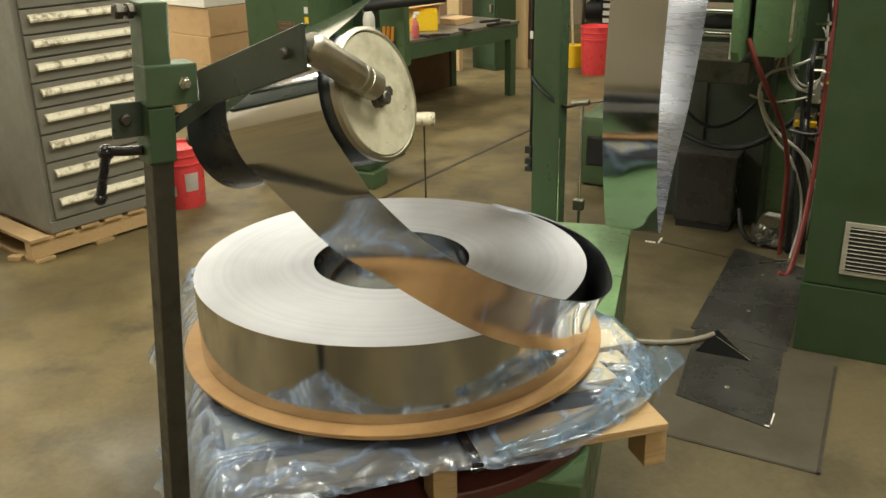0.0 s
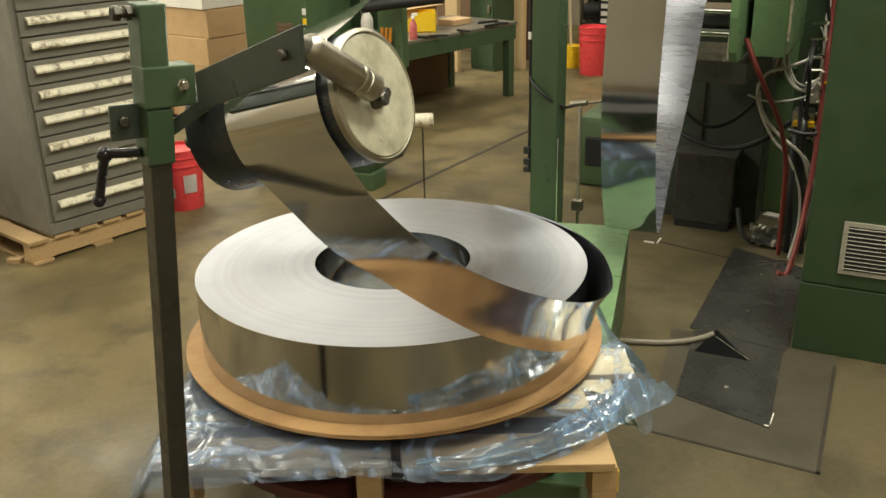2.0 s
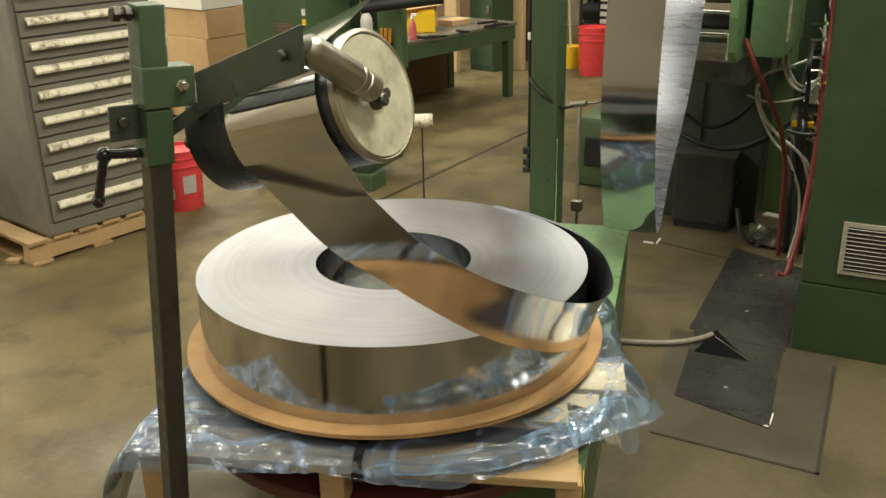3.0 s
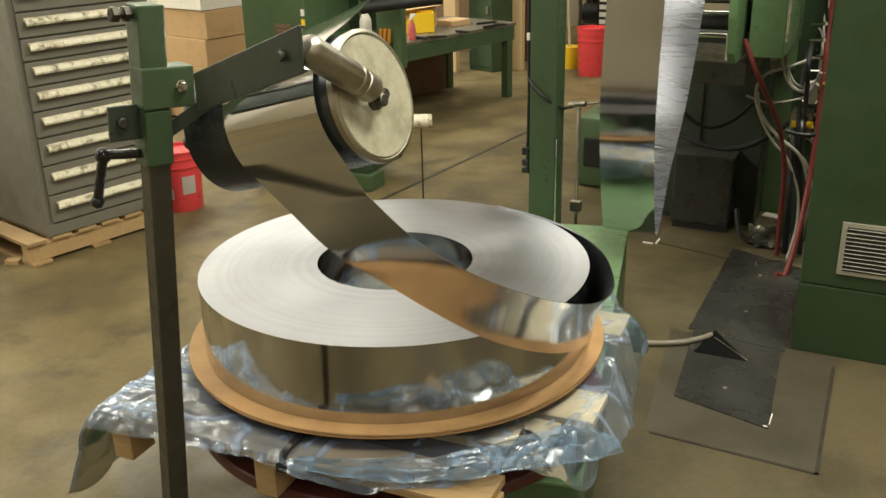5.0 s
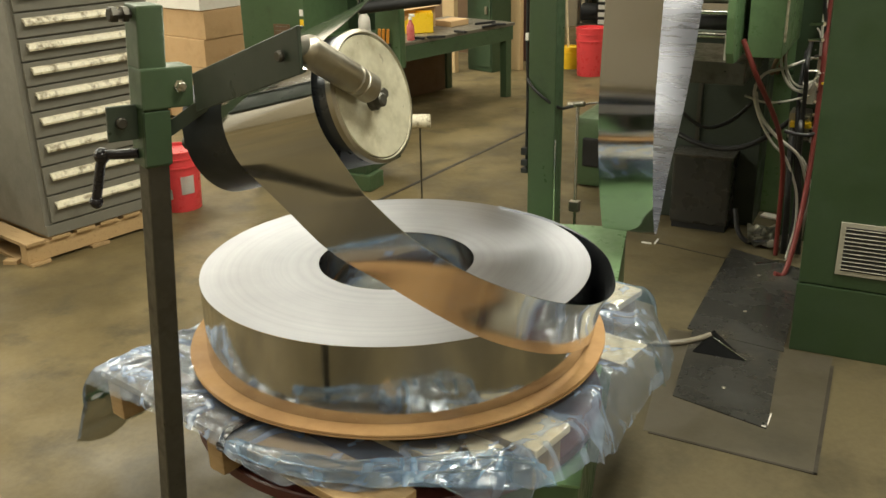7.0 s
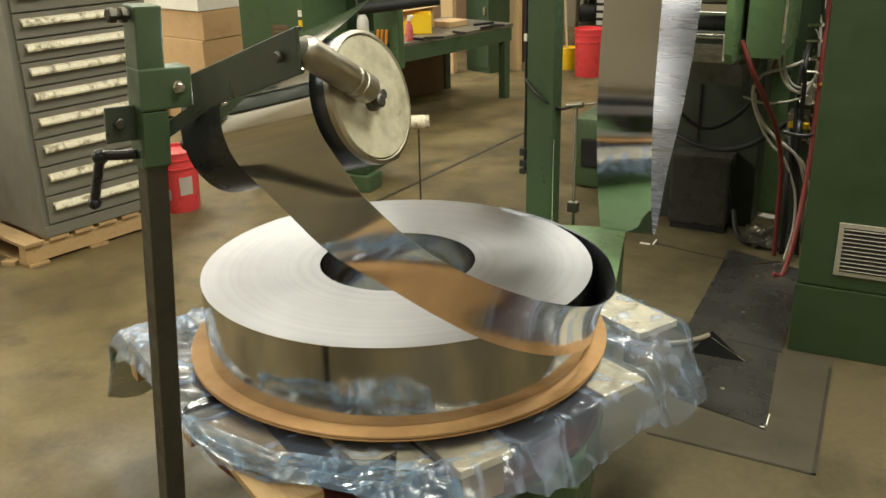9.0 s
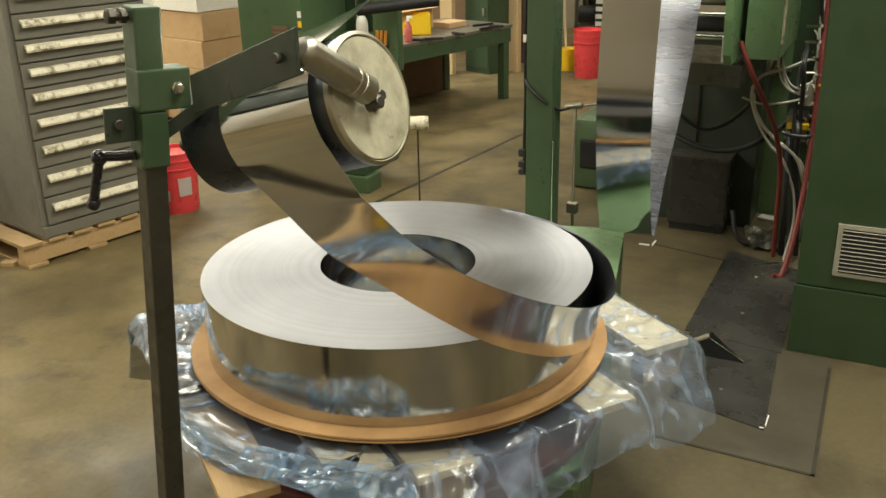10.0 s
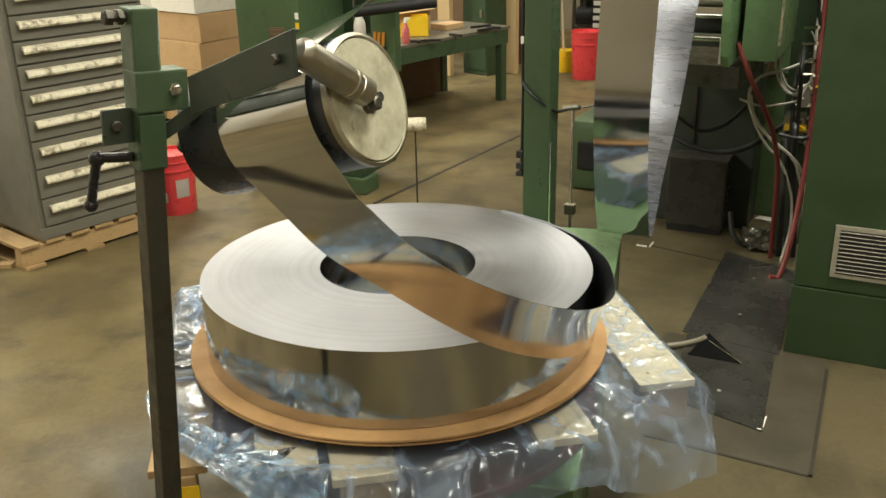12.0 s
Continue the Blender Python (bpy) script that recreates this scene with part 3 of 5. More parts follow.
    ob = thing("plastic_film", "crumpled translucent blue plastic film spread over the pallet", "plastic film")

    def sheet(name, points, faces, label=""):
        me = bpy.data.meshes.new(name)
        me.from_pydata(points.tolist(), [], faces.tolist())
        me.materials.append(FILM)
        me.shade_smooth()
        lay = new(name, me)
        lay.parent = ob
        if label:
            tagged(lay, label)

    quads = np.stack([i, i + 1, i + n + 2, i + n + 1], -1)
    sheet("sheet", verts, quads)
    # the sheet lies double over the quarter at -x, -y
    cols, rows = int(n * 0.56), int(n * 0.60)
    lift = 0.0035 + 0.010 * np.clip(1 - 2.4 * np.abs(wave(x[:rows, :cols] * 1.5, y[:rows, :cols], 5.0, 11.0)), 0, 1) ** 2 * press[:rows, :cols]
    second = np.stack([x[:rows, :cols] * 0.985, y[:rows, :cols] * 0.993, z[:rows, :cols] + lift], -1)
    second[..., 2] = np.where(r[:rows, :cols] < 0.56, np.minimum(second[..., 2], 0.5318), second[..., 2])
    i = np.arange((rows - 1) * cols).reshape(rows - 1, cols)[:, :-1].ravel()
    sheet("folded_layer", second.reshape(-1, 3), np.stack([i, i + 1, i + cols + 1, i + cols], -1), "second layer of bluish film folded over")
    # the drawn-back edge lies gathered in folds from the strap to the bare corner
    pts = [Vector(p) for p in ((0.05, -0.612, 0.530), (0.16, -0.598, 0.538), (0.28, -0.565, 0.541), (0.38, -0.515, 0.543), (0.47, -0.445, 0.546), (0.545, -0.375, 0.545), (0.600, -0.31, 0.530), (0.632, -0.245, 0.500))]
    path = curve_points(pts, 10)
    bm, rows, wide = bmesh.new(), [], 26
    for i, p in enumerate(path):
        q = path[min(i + 1, len(path) - 1)] - path[max(i - 1, 0)]
        side = Vector((-q.y, q.x, 0)).normalized()
        f = i / (len(path) - 1)
        half = 0.016 + 0.060 * f ** 0.8 * (1 - 0.55 * max(0, f - 0.8) / 0.2) + 0.012 * noise.noise((f * 7, 2.0, 4.0))
        row = []
        for j in range(wide + 1):
            w = 2 * j / wide - 1
            lift = 0.013 * (1 - w * w) + 0.007 * math.sin(w * 9 + 3 * noise.noise((f * 3, w, 1.0))) + 0.009 * noise.noise((f * 9, w * 3, 6.0))
            row.append(bm.verts.new(p + side * (w * half) + Vector((0, 0, max(-0.002, lift)))))
        rows.append(row)
    for a, b in zip(rows, rows[1:]):
        for j in range(wide):
            bm.faces.new((a[j], a[j + 1], b[j + 1], b[j]))
    part("gathered_edge", bm, FILM_FOLD, ob, "bluer film gathered in thick folds", smooth=True)
    return ob


def strap():
    ob = thing("strap", "black flat strap hanging over the pallet edge", "strap")
    x = 0.004
    pts = [Vector((x, -0.46, 0.5335)), Vector((x, -0.51, 0.5345)), Vector((x, -0.56, 0.5345)), Vector((x + 0.002, -0.588, 0.531)), Vector((x + 0.004, -0.600, 0.520)), Vector((x + 0.005, -0.602, 0.505))]
    path = curve_points(pts, 6)
    part("band", ribbon(bmesh.new(), path, [Vector((1, 0, 0))] * len(path), 0.020, 0.0015), [BLACK_GLOSS, BLACK_GLOSS], ob)
    part("buckle", boxed(x - 0.008, x + 0.018, -0.610, -0.601, 0.498, 0.516, bevel=0.002), BLACK_GLOSS, ob)
    return ob


TURNING = [turntable(), coil_pallet(), coil(), cardboard(), plastic_film(), strap()]

# ---------- the strip from the coil over the drum ----------
DRUM_AXIS = Vector((0.835, -0.47, 0.28)).normalized()
DRUM_FACE = Vector((-0.0958, 1.4235, 1.3554))
DRUM_R, DRUM_L = 0.103, 0.322
STRIP_W = 0.19
MIDS = [(0.1557, 2.6683, 0.661), (0.279, 2.546, 0.662), (0.358, 2.402, 0.664), (0.394, 2.239, 0.672), (0.378, 2.073, 0.689),
        (0.326, 1.920, 0.721), (0.247, 1.789, 0.774), (0.155, 1.686, 0.841), (0.0595, 1.600, 0.922), (-0.0335, 1.530, 1.006),
        (-0.119, 1.468, 1.093), (-0.1885, 1.4225, 1.190)]
WAYS = [(0, 0, 1), (0.04, 0.04, 1), (0.08, 0.05, 1), (0.12, 0.07, 0.99), (0.28, 0.08, 0.96), (0.55, -0.065, 0.84), (0.69, -0.23, 0.69),
        (0.752, -0.34, 0.57), (0.79, -0.44, 0.43), (0.79, -0.52, 0.33), (0.79, -0.53, 0.31), (0.80, -0.555, 0.255)]


def running_strip():
    mids, ways = curve_points(MIDS, 7), curve_points(WAYS, 7)
    a = DRUM_AXIS
    centre = DRUM_FACE - a * (0.030 + STRIP_W / 2)
    # round the drum, from the side where it comes up to the top
    p = mids[-1] - centre
    e1 = (p - a * p.dot(a)).normalized()
    back = a.cross(e1)
    if back.z < 0:
        back = -back
    r = DRUM_R + 0.0055
    k = math.radians(40)
    t = Vector((0, 0, 1))
    while t.z > 0.24:
        mids.append(centre + r * (math.cos(k) * e1 + math.sin(k) * back))
        ways.append(a.copy())
        t = -math.sin(k) * e1 + math.cos(k) * back
        k += math.radians(5)
    for k in range(1, 30):
        mids.append(mids[-1] + t * 0.045)
        ways.append(a.lerp(Vector((0.02, -1.0, 0.16)), min(1.0, 0.13 * k)).normalized())
    ob = thing("running_strip", "bright mirror-like metal strip rising from the coil to the drum", "metal strip")
    part("strip", ribbon(bmesh.new(), mids, ways, STRIP_W, 0.001), [STRIP_BACK, STRIP], ob, smooth=True)
    return ob


STRIP_THING = running_strip()


def drum():
    turn = DRUM_AXIS.to_track_quat("Z", "Y").to_matrix().to_4x4()
    ob = thing("guide_drum", "wide dark steel guide drum with a worn cream end face", "guide drum", Matrix.Translation(DRUM_FACE) @ turn)
    R, L = DRUM_R, DRUM_L
    part("shell", lathe(bmesh.new(), [(R - 0.004, -L), (R, -L + 0.004), (R, -0.012)], 96), DRUM, ob, smooth=True)
    bm = bmesh.new()
    lathe(bm, [(R, -0.012), (R + 0.001, -0.008), (R + 0.001, -0.002), (R - 0.002, 0.0), (0.955 * R, 0.0), (0.945 * R, -0.003), (0.93 * R, -0.003), (0.92 * R, 0.0), (0.006, 0.0005)], 96)
    # dark ring laid into the turned groove to darken it
    part("groove_ring", lathe(bmesh.new(), [(0.931 * R, -0.0027), (0.931 * R, -0.0022), (0.944 * R, -0.0022), (0.944 * R, -0.0027)], 96, cap=False), STEEL_DARK, ob, smooth=True)
    part("rim", lathe(bmesh.new(), [(R - 0.004, -0.012), (R + 0.0016, -0.011), (R + 0.002, -0.006), (R + 0.0016, -0.0015), (0.962 * R, 0.0012), (0.958 * R, -0.001)], 96, cap=False), STEEL, ob, "bare worn steel rim", smooth=True)
    part("end_face", bm, FACE, ob, "worn cream-coloured end face with a turned groove", smooth=True)
    bm = lathe(bmesh.new(), [(0.012, 0.0), (0.012, 0.007), (0.009, 0.009), (0.009, 0.020), (0.008, 0.022)], 6)
    part("axle_nut", bm, STEEL_DARK, ob)
    part("washer", lathe(bmesh.new(), [(0.020, 0.0), (0.020, 0.003)], 24), STEEL_DARK, ob, smooth=True)
    return ob


DRUM_THING = drum()


# ---------- stand with the drum's arm ----------
def stand():
    ob = thing("drum_stand", "steel post stand with green sleeve, arm and black clamp handle", "machine stand")
    k = 1.08
    knee, top = Vector((-0.4628, 1.458, 1.245)), Vector((-0.4437, 1.458, 1.4966))
    foot = knee + (knee - Vector((-0.5656, 1.458, -0.119))) * ((0.004 - knee.z) / 1.364)
    z = (knee - foot).normalized()
    x = Vector((0.66, -0.75, 0))
    x = (x - z * x.dot(z)).normalized()
    y = z.cross(x)
    rot = Matrix((x, y, z)).transposed().to_4x4()
    size = Matrix.Scale(k, 4)
    low, high = Matrix.Translation(foot) @ rot @ size, Matrix.Translation(knee) @ rot @ size
    w, s = 0.0185, 0.0205
    part("post", boxed(-w + 0.003, w, -w + 0.003, w, 0, 1.19, bevel=0.003, m=low), STEEL_DARK, ob, "bare dark oily steel post")
    part("foot_plate", boxed(-0.05, 0.05, -0.05, 0.05, 0.0, 0.012, bevel=0.002, m=Matrix.Translation((foot.x, foot.y, 0)) @ Matrix.Rotation(radians(-49), 4, "Z")), GREEN_DARK, ob)
    part("sleeve", boxed(-s, s, -s, s, 0, 0.235, bevel=0.003, m=high), SLEEVE, ob, "green painted square sleeve")
    part("bracket", boxed(-0.014, 0.027, -0.0225, 0.058, 0.088, 0.148, bevel=0.003, m=high), SLEEVE, ob)
    part("bracket_lug", boxed(0.0205, 0.026, -0.0205, 0.0205, 0.004, 0.086, bevel=0.002, m=high), GREEN_DARK, ob)
    # bolts on bracket and ear
    for name, c, r in (("bracket_bolt", (0.027, 0.036, 0.120), 0.0085), ):
        a = high @ Vector(c)
        part("bolt", lathe(bmesh.new(), [(r * 1.25, 0), (r * 1.25, 0.002), (r, 0.0022), (r, 0.009), (r * 0.8, 0.0105)], 6, Matrix.Translation(a) @ x.to_track_quat("Z", "Y").to_matrix().to_4x4()), CHROME, ob)
    ear = boxed(-0.002, 0.004, -0.066, -0.0205, 0.042, 0.094, bevel=0.002, m=high)
    part("ear_plate", ear, ARM, ob)
    a = high @ Vector((0.004, -0.047, 0.070))
    part("bolt", lathe(bmesh.new(), [(0.009, 0), (0.009, 0.006), (0.007, 0.008)], 12, Matrix.Translation(a) @ x.to_track_quat("Z", "Y").to_matrix().to_4x4()), STEEL_DARK, ob)
    # clamp bolt at the top
    a, b = high @ Vector((0.0, -0.0205, 0.222)), high @ Vector((0.0, -0.052, 0.222))
    bm = rodded(a, b, 0.0075, 12)
    m, n = frame_along(a.lerp(b, 0.15), a.lerp(b, 0.4))
    lathe(bm, [(0.0125, 0), (0.0125, n)], 6, m)
    m, n = frame_along(a.lerp(b, 0.65), b)
    lathe(bm, [(0.0125, 0), (0.0125, n * 0.8), (0.009, n)], 6, m)
    part("clamp_bolt", bm, STEEL_DARK, ob)
    # crank handle
    a = high @ Vector((0.0, -0.0205, 0.020))
    b, c = Vector((-0.537, 1.442, 1.2655)), Vector((-0.558, 1.442, 1.188))
    bm = hose(bmesh.new(), [a, a.lerp(b, 0.5), a.lerp(b, 0.88), b + Vector((-0.003, 0, -0.012)), b.lerp(c, 0.4), c], 0.0081, 12, 5)
    bmesh.ops.create_uvsphere(bm, u_segments=14, v_segments=8, radius=0.0113, matrix=Matrix.Translation(c))
    bmesh.ops.create_uvsphere(bm, u_segments=14, v_segments=8, radius=0.0135, matrix=Matrix.Translation(b))
    part("clamp_handle", bm, BLACK_GLOSS, ob, "black plastic clamp handle", smooth=True)
    # arm: a channel from the bracket to the drum
    L, R = Vector((-0.374, 1.425, 0)), Vector((-0.184, 1.262, 0))
    d = (R - L).normalized()
    back = Vector((-d.y, d.x, 0))
    lo0, hi0, lo1, hi1 = 1.336, 1.396, 1.421, 1.486
    for name, p0, p1, q0, q1, dep in (("arm", lo0, hi0, lo1, hi1, (0.0, 0.007)), ("arm_flange", hi0 - 0.006, hi0 - 0.001, hi1 - 0.006, hi1 - 0.001, (0.0072, 0.012)), ("arm_flange", lo0 + 0.001, lo0 + 0.006, lo1 + 0.001, lo1 + 0.006, (0.0072, 0.012))):
        bm, vs = bmesh.new(), []
        for k in dep:
            vs += [bm.verts.new((*(P + back * k).to_2d(), zz)) for P, zz in ((L, p0), (R, q0), (R, q1), (L, p1))]
        bm.faces.new(vs[:4]), bm.faces.new(vs[4:][::-1])
        for i in range(4):
            bm.faces.new((vs[i], vs[i + 4], vs[(i + 1) % 4 + 4], vs[(i + 1) % 4]))
        bmesh.ops.bevel(bm, geom=list(bm.edges), offset=0.001, segments=1, affect="EDGES")
        part(name, bm, ARM, ob, "dark green steel arm" if name == "arm" else "")
    a = Vector((-0.2115, 1.2815, 1.443))
    part("bolt", lathe(bmesh.new(), [(0.008, 0), (0.008, 0.004), (0.006, 0.0075)], 14, Matrix.Translation(a) @ (-back).to_track_quat("Z", "Y").to_matrix().to_4x4()), STEEL_DARK, ob)
    # bar to the hub
    a, b = Vector((-0.170, 1.292, 1.444)), Vector((-0.0963, 1.381, 1.373))
    m, n = frame_along(a, b)
    bm = lathe(bmesh.new(), [(0.016, -0.022), (0.0215, -0.014), (0.0225, -0.008), (0.0225, n * 0.62), (0.0205, n * 0.64), (0.0205, n * 0.67), (0.0225, n * 0.68), (0.0225, n * 0.73), (0.0208, n * 0.74), (0.0208, n * 0.77), (0.0222, n * 0.78), (0.0222, n * 0.96), (0.018, n)], 36, m)
    part("bar", bm, STEEL, ob, "round worn steel bar holding the drum hub", smooth=True)
    hub = Vector((-0.0879, 1.384, 1.3563))
    bm = lathe(bmesh.new(), [(0.0135, -0.012), (0.0135, -0.004), (0.0105, -0.002), (0.0105, 0.009), (0.008, 0.011)], 12, Matrix.Translation(hub) @ DRUM_AXIS.to_track_quat("Z", "Y").to_matrix().to_4x4())
    part("hub_bolt", bm, STEEL_DARK, ob)
    m, n = frame_along(high @ Vector((0.0, 0.02, 0.045)), Vector((-0.372, 1.475, 1.338)))
    part("rear_arm", boxed(-0.004, 0.004, -0.011, 0.011, 0, n, bevel=0.001, m=m), ARM, ob)
    far = DRUM_FACE - DRUM_AXIS * DRUM_L
    bm = rodded(far + DRUM_AXIS * 0.02, far - DRUM_AXIS * 0.10, 0.012, 20)
    part("axle", bm, STEEL_DARK, ob, smooth=True)
    return ob


stand()


# ---------- post behind the turntable ----------
def mast():
    ob = thing("machine_post", "square green steel post behind the turntable", "post", at(-1.265, 3.44, 0.36))
    part("column", boxed(-0.055, 0.055, -0.05, 0.05, -0.36, 2.0, bevel=0.004), SLEEVE, ob)
    part("foot_flange", boxed(-0.075, 0.075, -0.05, 0.09, -0.36, -0.350, bevel=0.002), SLEEVE, ob)
    part("edge_trim", boxed(0.0555, 0.061, -0.045, -0.038, 0.01, 0.36, bevel=0.001), CHROME, ob)
    bm = hose(bmesh.new(), [(-0.066, -0.03, 2.0), (-0.066, -0.035, 1.2), (-0.068, -0.035, 0.75), (-0.064, -0.035, 0.55), (-0.066, -0.035, 0.36), (-0.066, -0.035, 0.22)], 0.006)
    part("cable", bm, BLACK, ob)
    for z, h in ((0.285, 0.03), (0.24, 0.025), (0.21, 0.02)):
        part("cable_fitting", boxed(-0.084, -0.056, -0.055, -0.02, z, z + h, bevel=0.003), BLACK, ob)
    part("cable_tip", boxed(-0.074, -0.060, -0.043, -0.030, 0.74, 0.77, bevel=0.003), PAPER, ob)
    return ob


mast()


def steadying_rod():
    ob = thing("tension_rod", "thin steel rod with end joints beside the post", "rod", Matrix())
    a, b = hall(-1.170, 3.555, 0.0), hall(-1.205, 3.66, 0.80)
    part("shaft", rodded(a, b, 0.008, 14), CHROME, ob, smooth=True)
    part("lower_joint", boxed(-0.022, 0.022, -0.018, 0.018, 0, 0.045, bevel=0.004, m=at(-1.186, 3.602, 0.36)), STEEL, ob)
    part("upper_joint", rodded(b - hall(0.045, 0, 0), b + hall(0.03, 0, 0.012), 0.013, 14, bevel=0.003), STEEL, ob, smooth=True)
    part("tie_cord", hose(bmesh.new(), [hall(-1.325, 3.39, 0.955), hall(-1.29, 3.37, 0.92), hall(-1.24, 3.385, 0.875), hall(-1.205, 3.45, 0.835), hall(-1.215, 3.62, 0.806)], 0.006), BLACK, ob)
    part("link_chain", hose(bmesh.new(), [hall(-1.17, 3.66, 0.81), hall(-1.10, 3.72, 0.82), hall(-1.02, 3.80, 0.86)], 0.004), STEEL_DARK, ob)
    return ob


steadying_rod()


# ---------- the hanging loop and the machine it runs into ----------
def hanging_loop():
    u = -0.815
    line = [(3.04, 2.1), (3.035, 1.6), (3.015, 1.31), (2.995, 1.13), (2.988, 1.0), (2.992, 0.90), (3.005, 0.80), (3.025, 0.70), (3.048, 0.61), (3.072, 0.545), (3.092, 0.500), (3.115, 0.484),
            (3.140, 0.495), (3.19, 0.570), (3.262, 0.685), (3.425, 0.858), (3.547, 1.046), (3.64, 1.242), (3.72, 1.36)]
    mids = curve_points([hall(u, v, z) for v, z in line], 6)
    across = hall(1, 0, 0)
    ob = thing("hanging_strip", "bright metal strip hanging in a slack loop", "metal strip")
    part("loop", ribbon(bmesh.new(), mids, [across] * len(mids), STRIP_W, 0.001), [LOOP, LOOP_INNER], ob, smooth=True)
    return ob


hanging_loop()


def roll_stand():
    ob = thing("feed_roll_stand", "green roll stand with steel feed rollers and shade-darkened base", "machine", at(0, 0))
    # side plate with rounded nose
    bm = bmesh.new()
    prof = [(3.80, 1.9), (3.80, 1.16), (3.83, 1.02), (3.87, 0.975), (3.95, 0.975), (4.6, 0.99), (4.6, 1.9)]
    for u0, u1 in ((-0.655, -0.625), ):
        f = [bm.verts.new((u0, v, z)) for v, z in prof]
        g = [bm.verts.new((u1, v, z)) for v, z in prof]
        bm.faces.new(f), bm.faces.new(g[::-1])
        for i in range(len(prof)):
            bm.faces.new((f[i], g[i], g[(i + 1) % len(prof)], f[(i + 1) % len(prof)]))
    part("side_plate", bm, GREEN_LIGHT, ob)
    part("front_panel", boxed(-0.598, -0.46, 3.98, 4.6, 0.985, 1.9, bevel=0.004), GREEN_LIGHT, ob)
    part("panel_edge", boxed(-0.46, -0.452, 3.99, 4.02, 1.05, 1.9), CREAM, ob)
    for name, v, z, r, mt in (("lower_roller", 3.93, 1.075, 0.013, CHROME), ("drive_roller", 3.98, 1.125, 0.036, BLACK), ("idler_roller", 3.93, 1.166, 0.010, CHROME),
                              ("pinch_roller", 4.0, 1.215, 0.022, STEEL), ("upper_roller", 4.02, 1.265, 0.022, STEEL)):
        part(name, rodded((-0.985, v, z), (-0.655, v, z), r, 24, bevel=0.002), mt, ob, smooth=True)
    # far plate in the darker green, side plate in the lighter
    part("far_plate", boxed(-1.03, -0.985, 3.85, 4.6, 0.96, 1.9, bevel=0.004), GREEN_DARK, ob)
    part("warning_plate", boxed(-0.664, -0.657, 3.845, 3.875, 0.99, 1.09, bevel=0.001), PAPER, ob)
    part("under_beam", boxed(-1.03, -0.60, 4.0, 4.5, 0.86, 0.955, bevel=0.006), STEEL_DARK, ob)
    part("base_panel", boxed(-1.25, -0.60, 4.72, 5.3, 0.0, 0.95, bevel=0.006), SHADED_PANEL, ob)
    part("inner_rib", boxed(-0.92, -0.90, 4.70, 4.72, 0.42, 0.86), STEEL_DARK, ob)
    return ob


roll_stand()


def oil_tank():
    ob = thing("sheet_metal_tank", "dark grey sheet metal tank below the rollers", "tank", at(0, 0))
    part("body", boxed(-0.99, -0.70, 4.56, 4.715, 0.03, 0.385, bevel=0.012), PLATE, ob)
    part("skirt", boxed(-0.98, -0.71, 4.57, 4.70, 0.0, 0.03), BLACK, ob)
    part("rim", boxed(-0.995, -0.695, 4.555, 4.715, 0.38, 0.395, bevel=0.004), STEEL_DARK, ob)
    return ob


oil_tank()


def rear_cabinets():
    ob = thing("machine_cabinet", "green painted machine cabinet behind the hoses", "machine cabinet", at(0, 0))
    part("lower_body", boxed(-0.66, 0.10, 4.985, 5.7, 0.0, 0.74, bevel=0.008), GREEN_LIGHT, ob)
    part("ledge", boxed(-0.68, 0.10, 4.97, 5.7, 0.742, 0.77, bevel=0.004), GREEN_DARK, ob)
    part("upper_body", boxed(-0.60, 0.10, 5.02, 5.7, 0.772, 1.9, bevel=0.008), GREEN_LIGHT, ob)
    part("panel_seam", boxed(-0.595, 0.05, 5.010, 5.017, 0.985, 0.995), GREEN_LIGHT, ob)
    for u, z in ((-0.56, 0.60), (-0.48, 0.52), (-0.42, 0.62)):
        part("knob", rodded((u, 4.984, z), (u, 4.965, z), 0.011, 12), BLACK, ob)
    part("valve_block", boxed(-0.455, -0.365, 4.481, 4.60, 0.54, 0.66, bevel=0.006), STEEL, ob)
    part("gauge_bar", boxed(-0.445, -0.352, 4.44, 4.48, 0.600, 0.625, bevel=0.003), YELLOW, ob)
    part("pipe_bracket", boxed(-0.47, -0.33, 4.60, 4.66, 0.0, 1.9, bevel=0.004), GREEN_DARK, ob)
    for z in (0.52, 0.58, 0.64, 0.70, 0.78, 0.84, 0.90, 0.98, 1.05):
        part("fitting", rodded((-0.415, 4.56, z), (-0.352, 4.50, z + 0.012), 0.009, 8), CHROME, ob)
    for k, (u, z) in enumerate(((-0.342, 0.842), (-0.324, 0.805), (-0.338, 0.766), (-0.318, 0.750), (-0.325, 0.703), (-0.377, 0.641), (-0.328, 0.651), (-0.333, 0.619), (-0.350, 0.585), (-0.340, 0.540))):
        big = k % 3 == 0
        part("valve", boxed(u - 0.014, u + 0.014, 4.47, 4.53, z - (0.012 if big else 0.007), z + (0.012 if big else 0.007), bevel=0.003), (PAPER, CHROME, STEEL)[k % 3], ob)
        part("nipple", rodded((u, 4.47, z), (u - 0.004, 4.445, z + 0.004), 0.006, 8), (CHROME, YELLOW, BLACK)[k % 3], ob)
    part("terminal_block", boxed(-0.400, -0.358, 4.50, 4.54, 0.70, 0.80, bevel=0.003), PAPER, ob)
    return ob


rear_cabinets()

def run_hose(name, material, radius, label, pts):
    b = hose(bmesh.new(), [hall(*p) for p in pts], radius, 10, 6)
    single(name, b, material, Matrix(), label, "hose", smooth=True)


